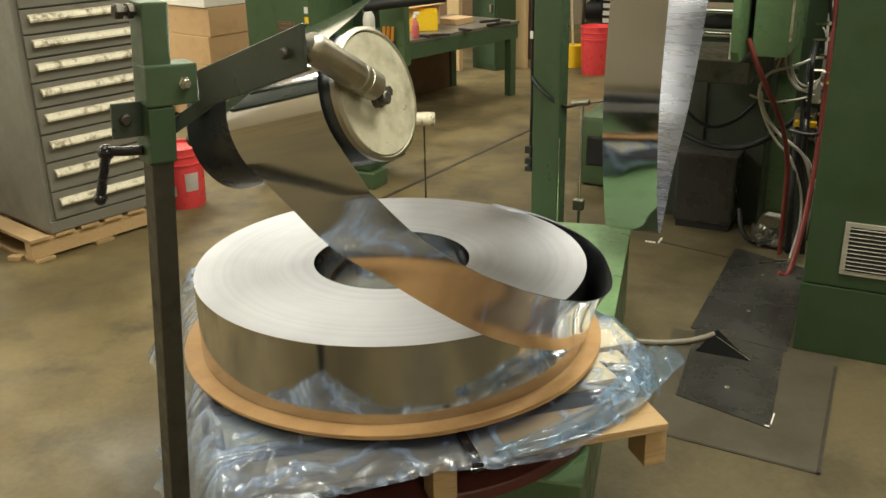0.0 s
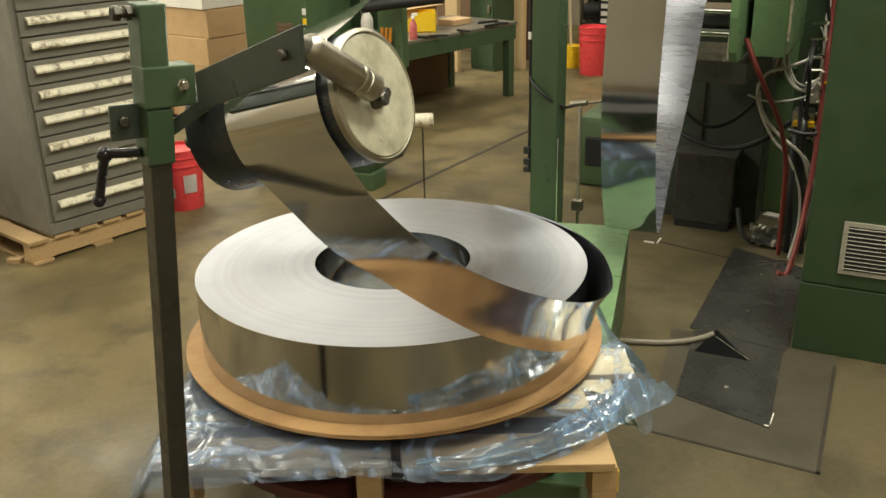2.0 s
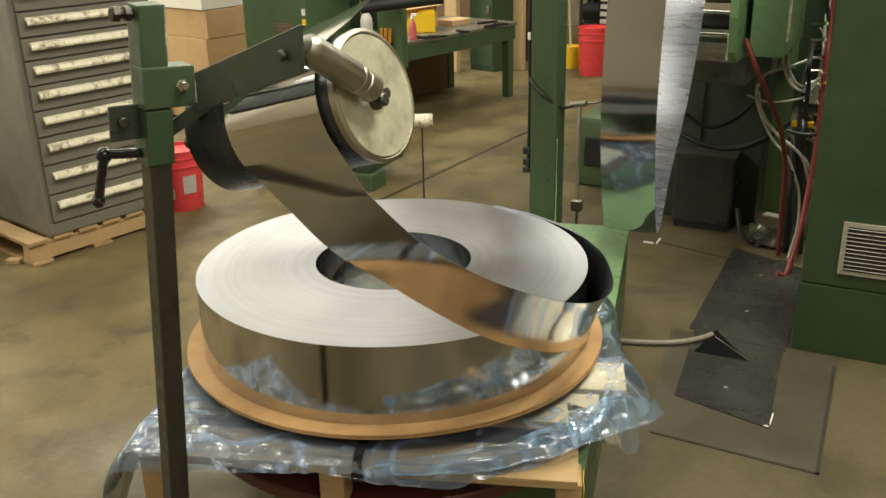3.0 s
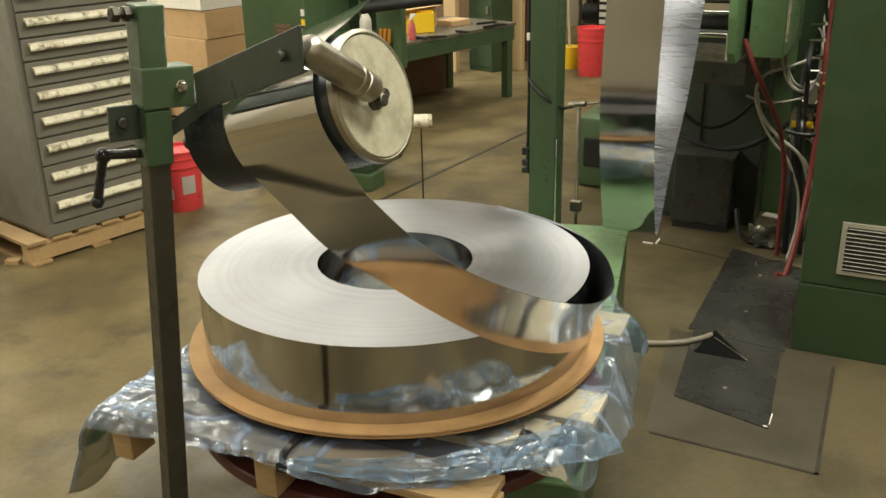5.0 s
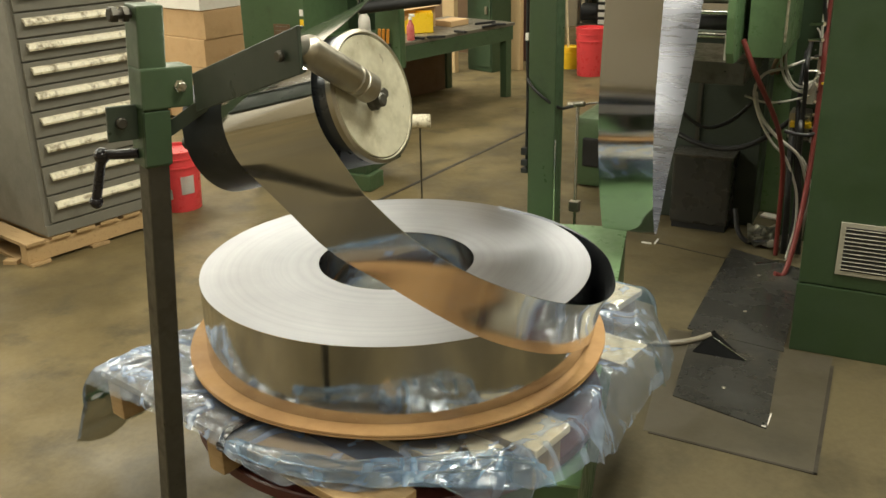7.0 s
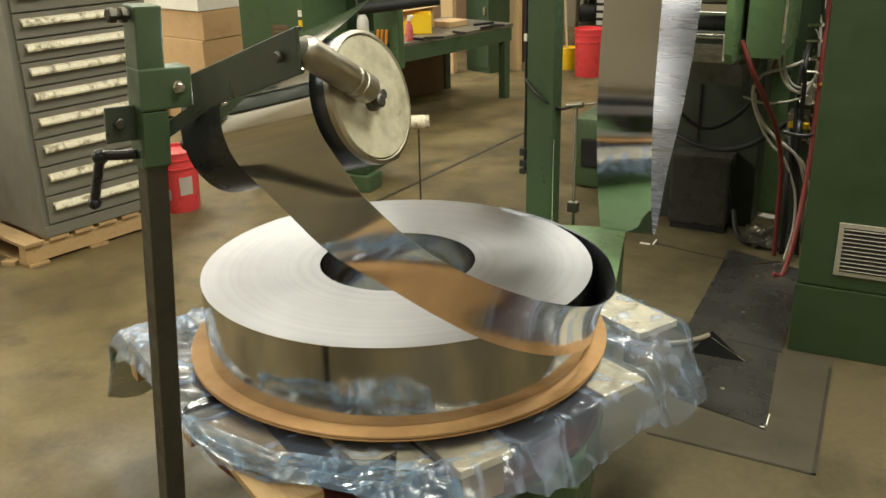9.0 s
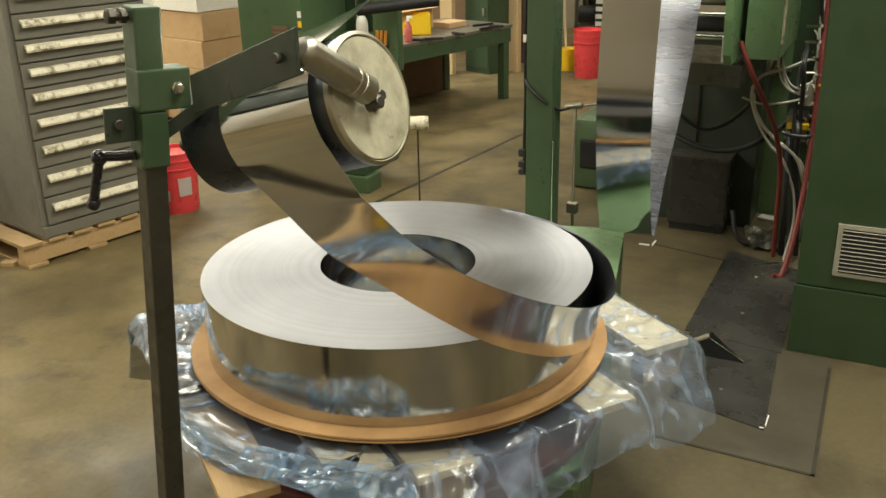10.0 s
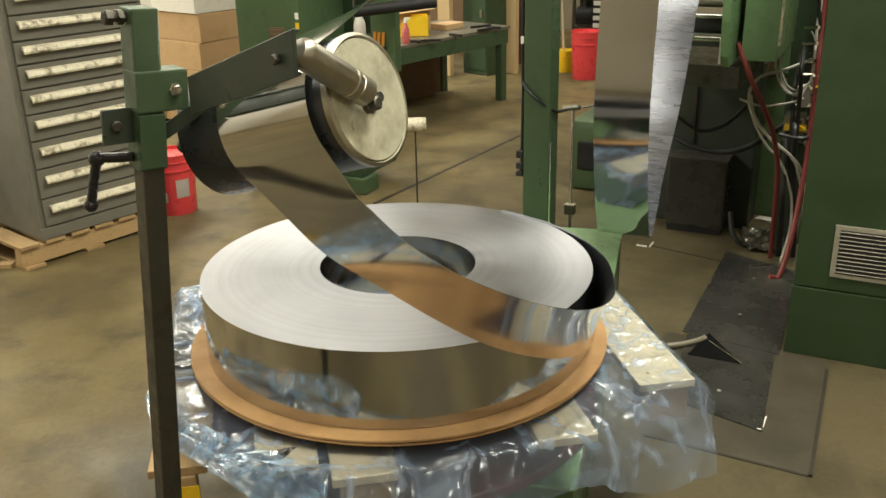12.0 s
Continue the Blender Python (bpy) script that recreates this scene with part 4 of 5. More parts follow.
run_hose("red_air_hose", RED_HOSE, 0.011, "dull red rubber air hose hanging from the machine", [(-0.610, 3.95, 1.06), (-0.548, 3.955, 0.922), (-0.482, 4.10, 0.733), (-0.455, 4.20, 0.61), (-0.432, 4.25, 0.45), (-0.43, 4.30, 0.20), (-0.43, 4.33, 0.012)])
run_hose("red_air_hose", RED_HOSE, 0.012, "dull red rubber air hose hanging from the machine", [(-0.348, 4.66, 1.9), (-0.348, 4.58, 1.145), (-0.338, 4.50, 0.907), (-0.330, 4.42, 0.669), (-0.327, 4.33, 0.431), (-0.336, 4.22, 0.194), (-0.36, 4.12, 0.014), (-0.40, 4.09, 0.012)])
run_hose("grey_cable", GREY_HOSE, 0.007, "pale grey cable looping beside the machine", [(-0.369, 4.548, 0.913), (-0.487, 4.468, 0.868), (-0.574, 4.412, 0.841), (-0.604, 4.366, 0.770), (-0.571, 4.341, 0.675), (-0.487, 4.341, 0.578), (-0.383, 4.357, 0.492), (-0.34, 4.40, 0.36)])
run_hose("grey_cable", GREY_HOSE, 0.005, "pale grey cable looping beside the machine", [(-0.64, 4.34, 0.752), (-0.555, 4.37, 0.722), (-0.465, 4.417, 0.725), (-0.377, 4.471, 0.746)])
run_hose("grey_cable", GREY_HOSE, 0.006, "pale grey cable looping beside the machine", [(-0.531, 4.60, 1.9), (-0.531, 4.569, 1.149), (-0.520, 4.512, 1.006), (-0.513, 4.463, 0.887), (-0.477, 4.445, 0.803), (-0.426, 4.455, 0.767), (-0.372, 4.492, 0.789)])
run_hose("grey_cable", GREY_HOSE, 0.005, "pale grey cable looping beside the machine", [(-0.50, 4.6, 1.9), (-0.502, 4.552, 1.077), (-0.509, 4.486, 0.935), (-0.561, 4.445, 0.90)])
run_hose("white_pipe", PAPER, 0.009, "white plastic pipe on the machine", [(-0.362, 4.55, 1.9), (-0.362, 4.55, 1.074), (-0.356, 4.53, 0.931), (-0.362, 4.53, 0.70)])
run_hose("black_hose", BLACK, 0.014, "black rubber hose hanging to the floor", [(-0.44, 4.60, 0.60), (-0.43, 4.45, 0.576), (-0.412, 4.34, 0.386), (-0.40, 4.33, 0.20), (-0.40, 4.36, 0.016)])
run_hose("black_hose", BLACK, 0.013, "black rubber hose hanging below the rollers", [(-1.02, 4.45, 0.56), (-0.88, 4.42, 0.50), (-0.74, 4.42, 0.475), (-0.62, 4.42, 0.50), (-0.52, 4.45, 0.56), (-0.44, 4.55, 0.62)])
run_hose("black_hose", BLACK, 0.012, "black rubber hose on the floor by the tank", [(-0.66, 4.52, 0.15), (-0.63, 4.47, 0.06), (-0.58, 4.45, 0.016), (-0.50, 4.47, 0.014), (-0.44, 4.44, 0.014)])
run_hose("grey_cable", GREY_HOSE, 0.005, "pale grey cable looping beside the machine", [(-0.505, 4.60, 1.9), (-0.512, 4.56, 1.20), (-0.50, 4.51, 1.02), (-0.495, 4.47, 0.90), (-0.46, 4.45, 0.815), (-0.41, 4.46, 0.785), (-0.372, 4.49, 0.81)])
run_hose("grey_cable", GREY_HOSE, 0.006, "pale grey cable hanging beside the machine", [(-0.604, 4.366, 0.80), (-0.594, 4.36, 0.72), (-0.56, 4.34, 0.64), (-0.50, 4.33, 0.55), (-0.44, 4.33, 0.49), (-0.40, 4.35, 0.40), (-0.37, 4.36, 0.30), (-0.36, 4.34, 0.16), (-0.38, 4.30, 0.012)])
run_hose("grey_cable", GREY_HOSE, 0.004, "pale grey cable along the cabinet front", [(-0.52, 4.97, 0.965), (-0.46, 4.93, 0.955), (-0.41, 4.75, 0.945), (-0.385, 4.60, 0.93)])
run_hose("black_hose", BLACK, 0.010, "black rubber hose hanging to the floor", [(-0.42, 4.62, 0.95), (-0.425, 4.52, 0.80), (-0.415, 4.44, 0.66), (-0.40, 4.40, 0.50), (-0.375, 4.38, 0.30), (-0.365, 4.40, 0.012)])
run_hose("black_hose", BLACK, 0.009, "black rubber hose hanging from the rollers", [(-0.93, 4.05, 0.86), (-0.90, 4.2, 0.70), (-0.80, 4.3, 0.60), (-0.70, 4.38, 0.62), (-0.62, 4.42, 0.70)])
run_hose("brown_cable", BROWN_PANEL, 0.011, "thick brown cable hanging between the machine panels", [(-0.565, 4.62, 1.9), (-0.565, 4.62, 1.25), (-0.539, 4.62, 1.09), (-0.530, 4.62, 0.98), (-0.545, 4.63, 0.90), (-0.565, 4.66, 0.84), (-0.58, 4.72, 0.79)])
run_hose("brown_cable", BROWN_PANEL, 0.009, "thick brown cable hanging between the machine panels", [(-0.541, 4.66, 1.9), (-0.541, 4.64, 1.256), (-0.512, 4.63, 1.05), (-0.515, 4.64, 0.92), (-0.54, 4.68, 0.84), (-0.56, 4.76, 0.785)])
run_hose("black_hose", BLACK, 0.010, "black rubber hose hanging to the floor", [(-0.405, 4.58, 0.98), (-0.399, 4.42, 0.899), (-0.393, 4.42, 0.804), (-0.391, 4.42, 0.702), (-0.387, 4.42, 0.585), (-0.383, 4.42, 0.411), (-0.376, 4.42, 0.219), (-0.381, 4.42, 0.011)])
run_hose("black_hose", BLACK, 0.012, "black rubber hose hanging to the floor", [(-0.40, 4.47, 0.66), (-0.39, 4.38, 0.602), (-0.382, 4.38, 0.449), (-0.362, 4.38, 0.316), (-0.345, 4.38, 0.196), (-0.335, 4.38, 0.013)])
run_hose("grey_cable", GREY_HOSE, 0.006, "pale grey cable slung down beside the machine", [(-0.600, 4.40, 0.76), (-0.579, 4.40, 0.675), (-0.507, 4.40, 0.578), (-0.421, 4.40, 0.515), (-0.361, 4.40, 0.457), (-0.325, 4.40, 0.370), (-0.315, 4.40, 0.304), (-0.33, 4.42, 0.16), (-0.34, 4.44, 0.008)])
run_hose("black_hose", BLACK, 0.009, "short black hose linking the valves", [(-0.455, 4.36, 0.600), (-0.40, 4.36, 0.590), (-0.343, 4.37, 0.590), (-0.318, 4.46, 0.603), (-0.36, 4.50, 0.61)])
run_hose("grey_cable", GREY_HOSE, 0.004, "thin grey cable along the cabinet front", [(-0.487, 4.97, 1.020), (-0.45, 4.80, 1.028), (-0.41, 4.66, 1.030), (-0.38, 4.58, 1.022), (-0.360, 4.55, 0.98)])
run_hose("grey_cable", GREY_HOSE, 0.005, "pale grey cable looping beside the machine", [(-0.503, 4.47, 1.9), (-0.503, 4.47, 1.14), (-0.485, 4.47, 1.017), (-0.498, 4.47, 0.916), (-0.477, 4.47, 0.815), (-0.433, 4.47, 0.766), (-0.389, 4.47, 0.764), (-0.362, 4.49, 0.823)])
run_hose("black_hose", BLACK, 0.010, "black rubber hose along the hose bracket", [(-0.372, 4.56, 1.9), (-0.369, 4.55, 1.232), (-0.356, 4.55, 1.062), (-0.345, 4.55, 0.885), (-0.340, 4.55, 0.704), (-0.340, 4.56, 0.518), (-0.35, 4.58, 0.30), (-0.35, 4.57, 0.011)])
run_hose("conduit", CONDUIT, 0.011, "grey flexible conduit lying on the floor", [(-1.10, 3.13, 0.012), (-0.95, 3.14, 0.012), (-0.755, 3.186, 0.012), (-0.638, 3.240, 0.014), (-0.567, 3.300, 0.018), (-0.535, 3.340, 0.022)])


def control_cabinet():
    ob = thing("control_cabinet", "tall dark green steel control cabinet with a vent grille", "cabinet", at(-0.25, 3.385))
    part("plinth", boxed(0.0, 1.0, 0.0, 0.7, 0.0, 0.272, bevel=0.004), CONTROL, ob)
    part("body", boxed(0.004, 1.0, 0.003, 0.7, 0.276, 1.9, bevel=0.004), CONTROL, ob)
    vent = part("vent_frame", boxed(0.122, 0.36, -0.006, 0.002, 0.330, 0.528, bevel=0.002), VENT, ob, "bare metal vent frame")
    # Black sheet on the frame stands in for the shaded opening behind the slats.
    part("vent_black_sheet", boxed(0.140, 0.342, -0.0075, -0.0065, 0.346, 0.512), BLACK, vent)
    for i in range(11):
        z = 0.354 + i * 0.0152
        bm = boxed(0.140, 0.342, -0.0035, 0.0035, -0.0012, 0.0012, m=Matrix.Translation((0, -0.0105, z)) @ Matrix.Rotation(radians(-25), 4, "X"))
        part("slat", bm, VENT, vent)
    return ob


control_cabinet()


def floor_plates():
    for a, b, c, d, z in (((-0.635, 3.40), (-0.262, 3.345), (-0.30, 4.22), (-0.636, 4.36), 0.004), ((-0.564, 2.854), (-0.239, 2.767), (-0.275, 3.335), (-0.612, 3.395), 0.005)):
        bm = bmesh.new()
        lo, hi = [bm.verts.new((*p, 0.0)) for p in (a, b, c, d)], [bm.verts.new((*p, z)) for p in (a, b, c, d)]
        bm.faces.new(lo[::-1]), bm.faces.new(hi)
        for i in range(4):
            bm.faces.new((lo[i], lo[(i + 1) % 4], hi[(i + 1) % 4], hi[i]))
        p = thing("floor_plate", "dark scuffed steel plate lying on the floor", "floor plate", at(0, 0))
        part("plate", bm, PLATE, p)
        for k in (0.3, 0.75):
            q = Vector(a).lerp(Vector(d), k).lerp(Vector(b).lerp(Vector(c), k), 0.5)
            part("screw", lathe(bmesh.new(), [(0.008, z - 0.002), (0.008, z + 0.002), (0.006, z + 0.003)], 10, Matrix.Translation((q.x, q.y, 0))), STEEL, p)
    # tape marks
    for u, v, w, l, turn in ((-0.240, 2.83, 0.004, 0.07, 0), (-0.250, 2.776, 0.014, 0.006, 0), (-1.03, 4.272, 0.05, 0.008, 0), (-0.990, 4.31, 0.008, 0.07, 0)):
        single("tape_mark", boxed(-w / 2, w / 2, -l / 2, l / 2, 0.0, 0.0062), PAPER, at(u, v, 0.0, turn), "scrap of white tape on the floor", "tape mark")
    # raised flap of the guide
    bm = bmesh.new()
    base = [(-0.574, 3.200, 0.006), (-0.376, 3.204, 0.006), (-0.535, 3.420, 0.006), (-0.515, 3.29, 0.036)]
    v = [bm.verts.new(p) for p in base]
    for f in ((0, 1, 3), (1, 2, 3), (2, 0, 3), (0, 2, 1)):
        bm.faces.new([v[i] for i in f])
    single("foot_pedal", bm, PIT, at(0, 0), "dark wedge-shaped foot pedal with bright worn edge", "foot pedal")
    m0, m1 = hall(-0.515, 3.288, 0.038), hall(-0.376, 3.203, 0.009)
    single("pedal_edge", rodded(m0, m1, 0.0028, 8), CHROME, Matrix(), "bright worn metal rod on the pedal", "rod")
    bm = bmesh.new()
    grid = [[None] * 15 for _ in range(15)]
    for i in range(15):
        for j in range(15):
            x, y = (i / 14 - 0.5) * 0.21, (j / 14 - 0.5) * 0.30
            grid[i][j] = bm.verts.new((x, y, 0.008 + 0.05 * abs(noise.noise((x * 14, y * 14, 4.0))) + 0.02 * abs(noise.noise((x * 40, y * 40, 2.0)))))
    for i in range(14):
        for j in range(14):
            bm.faces.new((grid[i][j], grid[i + 1][j], grid[i + 1][j + 1], grid[i][j + 1]))
    bmesh.ops.solidify(bm, geom=list(bm.faces), thickness=0.003)
    single("crumpled_foil", bm, STEEL, at(-0.49, 4.56, 0.0, 10), "crumpled sheet of metal foil on the floor", "metal foil")
    bm = hose(bmesh.new(), [hall(-0.50, 4.20, 0.008), hall(-0.43, 4.25, 0.008), hall(-0.37, 4.30, 0.010), hall(-0.355, 4.40, 0.05)], 0.004, 8, 5)
    single("bent_rod", bm, CHROME, Matrix(), "thin bent steel rod lying on the floor", "rod", smooth=True)
    single("scrap_offcut", boxed(-0.07, 0.07, -0.03, 0.03, 0.0, 0.012, bevel=0.003), PAPER, at(-0.51, 4.90, 0.0, -15), "white paper scrap on the floor", "paper scrap")


floor_plates()


def rear_machine_base():
    ob = thing("machine_pedestal", "low green machine pedestal with a black slab for its dark hollow", "machine base", at(0, 0))
    bm = boxed(-1.68, -1.30, 5.04, 5.8, 0.0, 0.42, bevel=0.05)
    part("casting", bm, GREEN, ob, smooth=True)
    # Black slab on the casting stands in for the shade inside its hollow.
    part("hollow_black_slab", boxed(-1.62, -1.49, 5.030, 5.042, 0.13, 0.30, bevel=0.01), BLACK, ob)
    part("column", boxed(-1.50, -1.15, 5.1, 5.8, 0.42, 1.9, bevel=0.02), GREEN, ob)
    part("hub", rodded((-1.48, 5.06, 0.78), (-1.48, 5.2, 0.78), 0.06, 20, bevel=0.01), GREEN_DARK, ob, smooth=True)
    return ob


rear_machine_base()


# ---------- left side ----------
def tool_cabinet():
    m = at(-3.60, 2.90, 0.125, -13)
    ob = thing("tool_cabinet", "grey steel drawer cabinet with long cream drawer pulls", "tool cabinet", m)
    W, Dp, Hc = 0.72, 0.70, 1.35
    part("case", boxed(-Dp, -0.012, 0.0, W, 0.0, Hc, bevel=0.006), CABINET, ob)
    part("base_rail", boxed(-0.012, 0.0, 0.0, W, 0.0, 0.055, bevel=0.002), CABINET, ob)
    zs = [0.06, 0.20, 0.345, 0.480, 0.605, 0.722, 0.835, 0.94, 1.055, 1.18, 1.345]
    for a, b in zip(zs, zs[1:]):
        dr = part("drawer", boxed(-0.012, 0.006, 0.03, W - 0.02, a + 0.004, b - 0.004, bevel=0.003), CABINET, ob)
        zc = a + 0.62 * (b - a)
        bm = bmesh.new()
        prof = [(0.006, 0.018), (0.026, 0.012), (0.034, -0.006), (0.030, -0.016), (0.024, -0.010), (0.018, 0.002), (0.006, 0.004)]
        f = [bm.verts.new((x, 0.06, zc + z)) for x, z in prof]
        g = [bm.verts.new((x, W - 0.05, zc + z)) for x, z in prof]
        bm.faces.new(f), bm.faces.new(g[::-1])
        for i in range(len(prof)):
            bm.faces.new((f[i], g[i], g[(i + 1) % len(prof)], f[(i + 1) % len(prof)]))
        pull = part("pull", bm, CREAM, dr, "worn cream-painted full-width pull")
    return ob


tool_cabinet()
CABPAL = pallet(0.76, 0.95, 0.12, 6, "floor_pallet", "pine pallet under the drawer cabinet")
CABPAL.matrix_world = at(-4.00, 3.265, 0, -13)
single("wood_offcut", boxed(-0.035, 0.035, -0.022, 0.022, 0, 0.022, bevel=0.002), WOOD, at(-3.76, 2.80, 0, 20), "small pine offcut on the floor", "wood offcut")


def dark_bin():
    ob = thing("dark_crate", "dark blue-grey steel crate beside the cabinet", "crate", at(-4.00, 2.55, 0, -9))
    part("body", boxed(-0.6, 0.0, -0.5, 0.12, 0.0, 0.62, bevel=0.01), NAVY, ob)
    return ob


dark_bin()


def bucket(r=0.128, h=0.345, label="", mt=RED, paper=True):
    ob = thing("bucket", label, "bucket", group="plastic buckets")
    bm = lathe(bmesh.new(), [(r * 0.86, 0), (r * 0.87, 0.004), (r * 0.96, h * 0.72), (r * 1.02, h * 0.725), (r * 1.02, h * 0.75), (r * 0.975, h * 0.755), (r * 0.98, h * 0.86), (r * 1.03, h * 0.865), (r * 1.03, h * 0.885), (r * 0.99, h * 0.89), (r, h * 0.97), (r * 1.03, h * 0.97), (r * 1.03, h), (r * 0.95, h), (r * 0.94, h * 0.95)], 40)
    part("pail", bm, mt, ob, smooth=True)
    pts = [(r * 1.03 * math.cos(a), r * 1.03 * math.sin(a), h * 0.82 - 0.10 * math.sin(a) * 0.9) for a in [math.pi * i / 8 for i in range(9)]]
    part("bail", hose(bmesh.new(), pts, 0.0025, 6, 3), STEEL, ob)
    if paper:
        bm = bmesh.new()
        lo, hi = [], []
        for i in range(7):
            a = radians(-90 + (-18 + 6 * i))
            k = r * 0.945 + 0.003
            lo.append(bm.verts.new((k * 0.965 * math.cos(a), k * 0.965 * math.sin(a), h * 0.30)))
            hi.append(bm.verts.new((k * 1.01 * math.cos(a), k * 1.01 * math.sin(a), h * 0.60)))
        for i in range(6):
            bm.faces.new((lo[i], lo[i + 1], hi[i + 1], hi[i]))
        bmesh.ops.solidify(bm, geom=list(bm.faces), thickness=0.001)
        part("paper_label", bm, PAPER, ob, "white paper label")
    return ob


B1 = bucket(label="red plastic bucket with white paper label")
B1.matrix_world = Matrix.Translation(hall(-3.585, 3.817)) @ Matrix.Rotation(radians(38), 4, "Z")
B2 = bucket(0.138, 0.44, "tall bright red plastic bucket on the floor", RED, False)
B2.matrix_world = at(-2.665, 8.42)
B3 = bucket(0.10, 0.21, "yellow plastic mop bucket", YELLOW, False)
B3.matrix_world = at(-2.96, 8.70)


def cartons():
    g = "stacked cartons"
    first = thing("carton", "closed brown cardboard carton in a stack", "carton", group=g)
    part("body", boxed(-0.26, 0.26, -0.2, 0.2, 0.0, 0.206, bevel=0.005), CARD, first)
    part("tape", boxed(-0.261, 0.261, -0.025, 0.025, 0.2065, 0.2075), TAN, first)
    first.matrix_world = at(-4.93, 5.70, 0.02, -12)
    for i in range(1, 4):
        copy_thing(first, at(-4.93 + 0.01 * (i % 2), 5.70 + 0.008 * i, 0.02 + 0.209 * i, -12 + i % 2))
    copy_thing(first, at(-5.45, 5.62, 0.02, -12))
    top = thing("carton", "white carton on top of the brown ones", "carton", at(-4.93, 5.71, 0.858, -12), group=g)
    part("body", boxed(-0.26, 0.26, -0.2, 0.2, 0.0, 0.19, bevel=0.005), PAPER, top)


cartons()


def press_column():
    ob = thing("press_machine", "green upright machine with cast column and foot", "machine", at(0, 0))
    part("column", boxed(-3.50, -3.06, 4.40, 4.9, 0.0, 1.9, bevel=0.01, m=Matrix.Translation((0, 0, 0))), GREEN, ob)
    plate = part("name_plate", boxed(-3.27, -3.16, 4.392, 4.399, 0.86, 0.96, bevel=0.001), BROWN_PANEL, ob, "faded instruction plate")
    for i in range(3):
        part("text_bar", boxed(-3.255, -3.175, 4.3895, 4.3915, 0.945 - 0.025 * i, 0.951 - 0.025 * i), CONDUIT, plate)
    for z, mt in ((1.01, PAPER), (0.955, YELLOW)):
        part("sticker", boxed(-3.085, -3.064, 4.392, 4.399, z, z + 0.035), mt, ob)
    part("foot", boxed(-3.06, -2.72, 4.46, 4.62, 0.0, 0.10, bevel=0.01), GREEN, ob)
    part("bed", boxed(-3.06, -2.75, 4.48, 4.9, 0.10, 0.62, bevel=0.01), GREEN_DARK, ob)
    part("side_arm", boxed(-2.735, -2.575, 4.62, 4.69, 0.70, 1.9, bevel=0.012), GREEN, ob)
    part("head", boxed(-3.06, -2.748, 4.57, 4.9, 0.62, 0.88, bevel=0.01), GREEN, ob)
    part("tie_beam", boxed(-2.79, -2.735, 4.64, 4.69, 0.72, 0.86, bevel=0.004), GREEN, ob)
    part("back_panel", boxed(-3.06, -2.76, 4.86, 4.9, 0.80, 1.9), GREEN_DARK, ob)
    part("air_duct", rodded((-2.74, 4.46, 1.055), (-2.33, 4.66, 1.10), 0.032, 16, bevel=0.008), BLACK, ob, smooth=True)
    part("tool_holder", boxed(-2.715, -2.632, 4.585, 4.618, 0.83, 0.85), STEEL_DARK, ob)
    for x in (-2.705, -2.678, -2.65):
        part("tool_grip", rodded((x, 4.60, 0.80), (x + 0.012, 4.60, 0.93), 0.009, 10, bevel=0.003), ORANGE, ob, "orange tool grip", smooth=True)
    part("lead_rod", rodded((-2.83, 4.62, 0.80), (-2.83, 4.62, 1.9), 0.012, 10), CHROME, ob)
    bm = rodded((-2.42, 4.36, 0.475), (-2.29, 4.42, 0.475), 0.038, 24, bevel=0.004)
    part("spindle", bm, CREAM, ob, "cream spindle end", smooth=True)
    part("spindle_shaft", rodded((-2.75, 4.60, 0.475), (-2.40, 4.37, 0.475), 0.02, 14), STEEL_DARK, ob)
    part("spindle_leg", rodded((-2.345, 4.395, 0.0), (-2.345, 4.395, 0.44), 0.005, 8), STEEL_DARK, ob)
    return ob


press_column()


def bottle(m, h, r, mt, cap, label):
    ob = thing("spray_bottle", label, "bottle", m, group="bottles on the machines")
    part("flask", lathe(bmesh.new(), [(r * 0.95, 0), (r, 0.006), (r, h * 0.45), (r * 0.85, h * 0.58), (r * 0.4, h * 0.72), (r * 0.36, h * 0.78)], 20), mt, ob, smooth=True)
    bm = lathe(bmesh.new(), [(r * 0.45, h * 0.78), (r * 0.45, h * 0.86), (r * 0.3, h * 0.88), (r * 0.3, h)], 12)
    block(bm, -r * 0.25, r * 1.2, -r * 0.25, r * 0.25, h * 0.9, h, bevel=0.002)
    part("trigger_head", bm, cap, ob)
    return ob


PINK = surface("pink_soap", (0.55, 0.13, 0.12), 0.3)
bottle(at(-2.80, 4.615, 0.881), 0.18, 0.035, PAPER, PAPER, "white spray bottle on the green machine")


def workbench():
    m = at(-2.975, 7.28, 0, -15)
    ob = thing("workbench", "long green steel workbench with dark worn top", "workbench", m)
    part("top", boxed(-0.75, 0.0, -2.05, 0.02, 0.59, 0.615, bevel=0.004), BENCHTOP, ob, "dark worn steel top")
    part("apron", boxed(-0.025, -0.002, -2.03, 0.0, 0.475, 0.589, bevel=0.003), SLEEVE, ob)
    part("end_apron", boxed(-0.74, -0.03, -0.02, 0.0, 0.475, 0.589, bevel=0.003), SLEEVE, ob)
    for x in (-0.07, -0.73):
        for y in (-0.09, -1.96):
            part("leg", boxed(x, x + 0.065, y, y + 0.07, 0.0, 0.588, bevel=0.004), SLEEVE, ob)
    part("rear_board", boxed(-0.70, -0.68, -1.95, -0.10, 0.0, 0.585), BROWN_PANEL, ob)
    return ob


workbench()


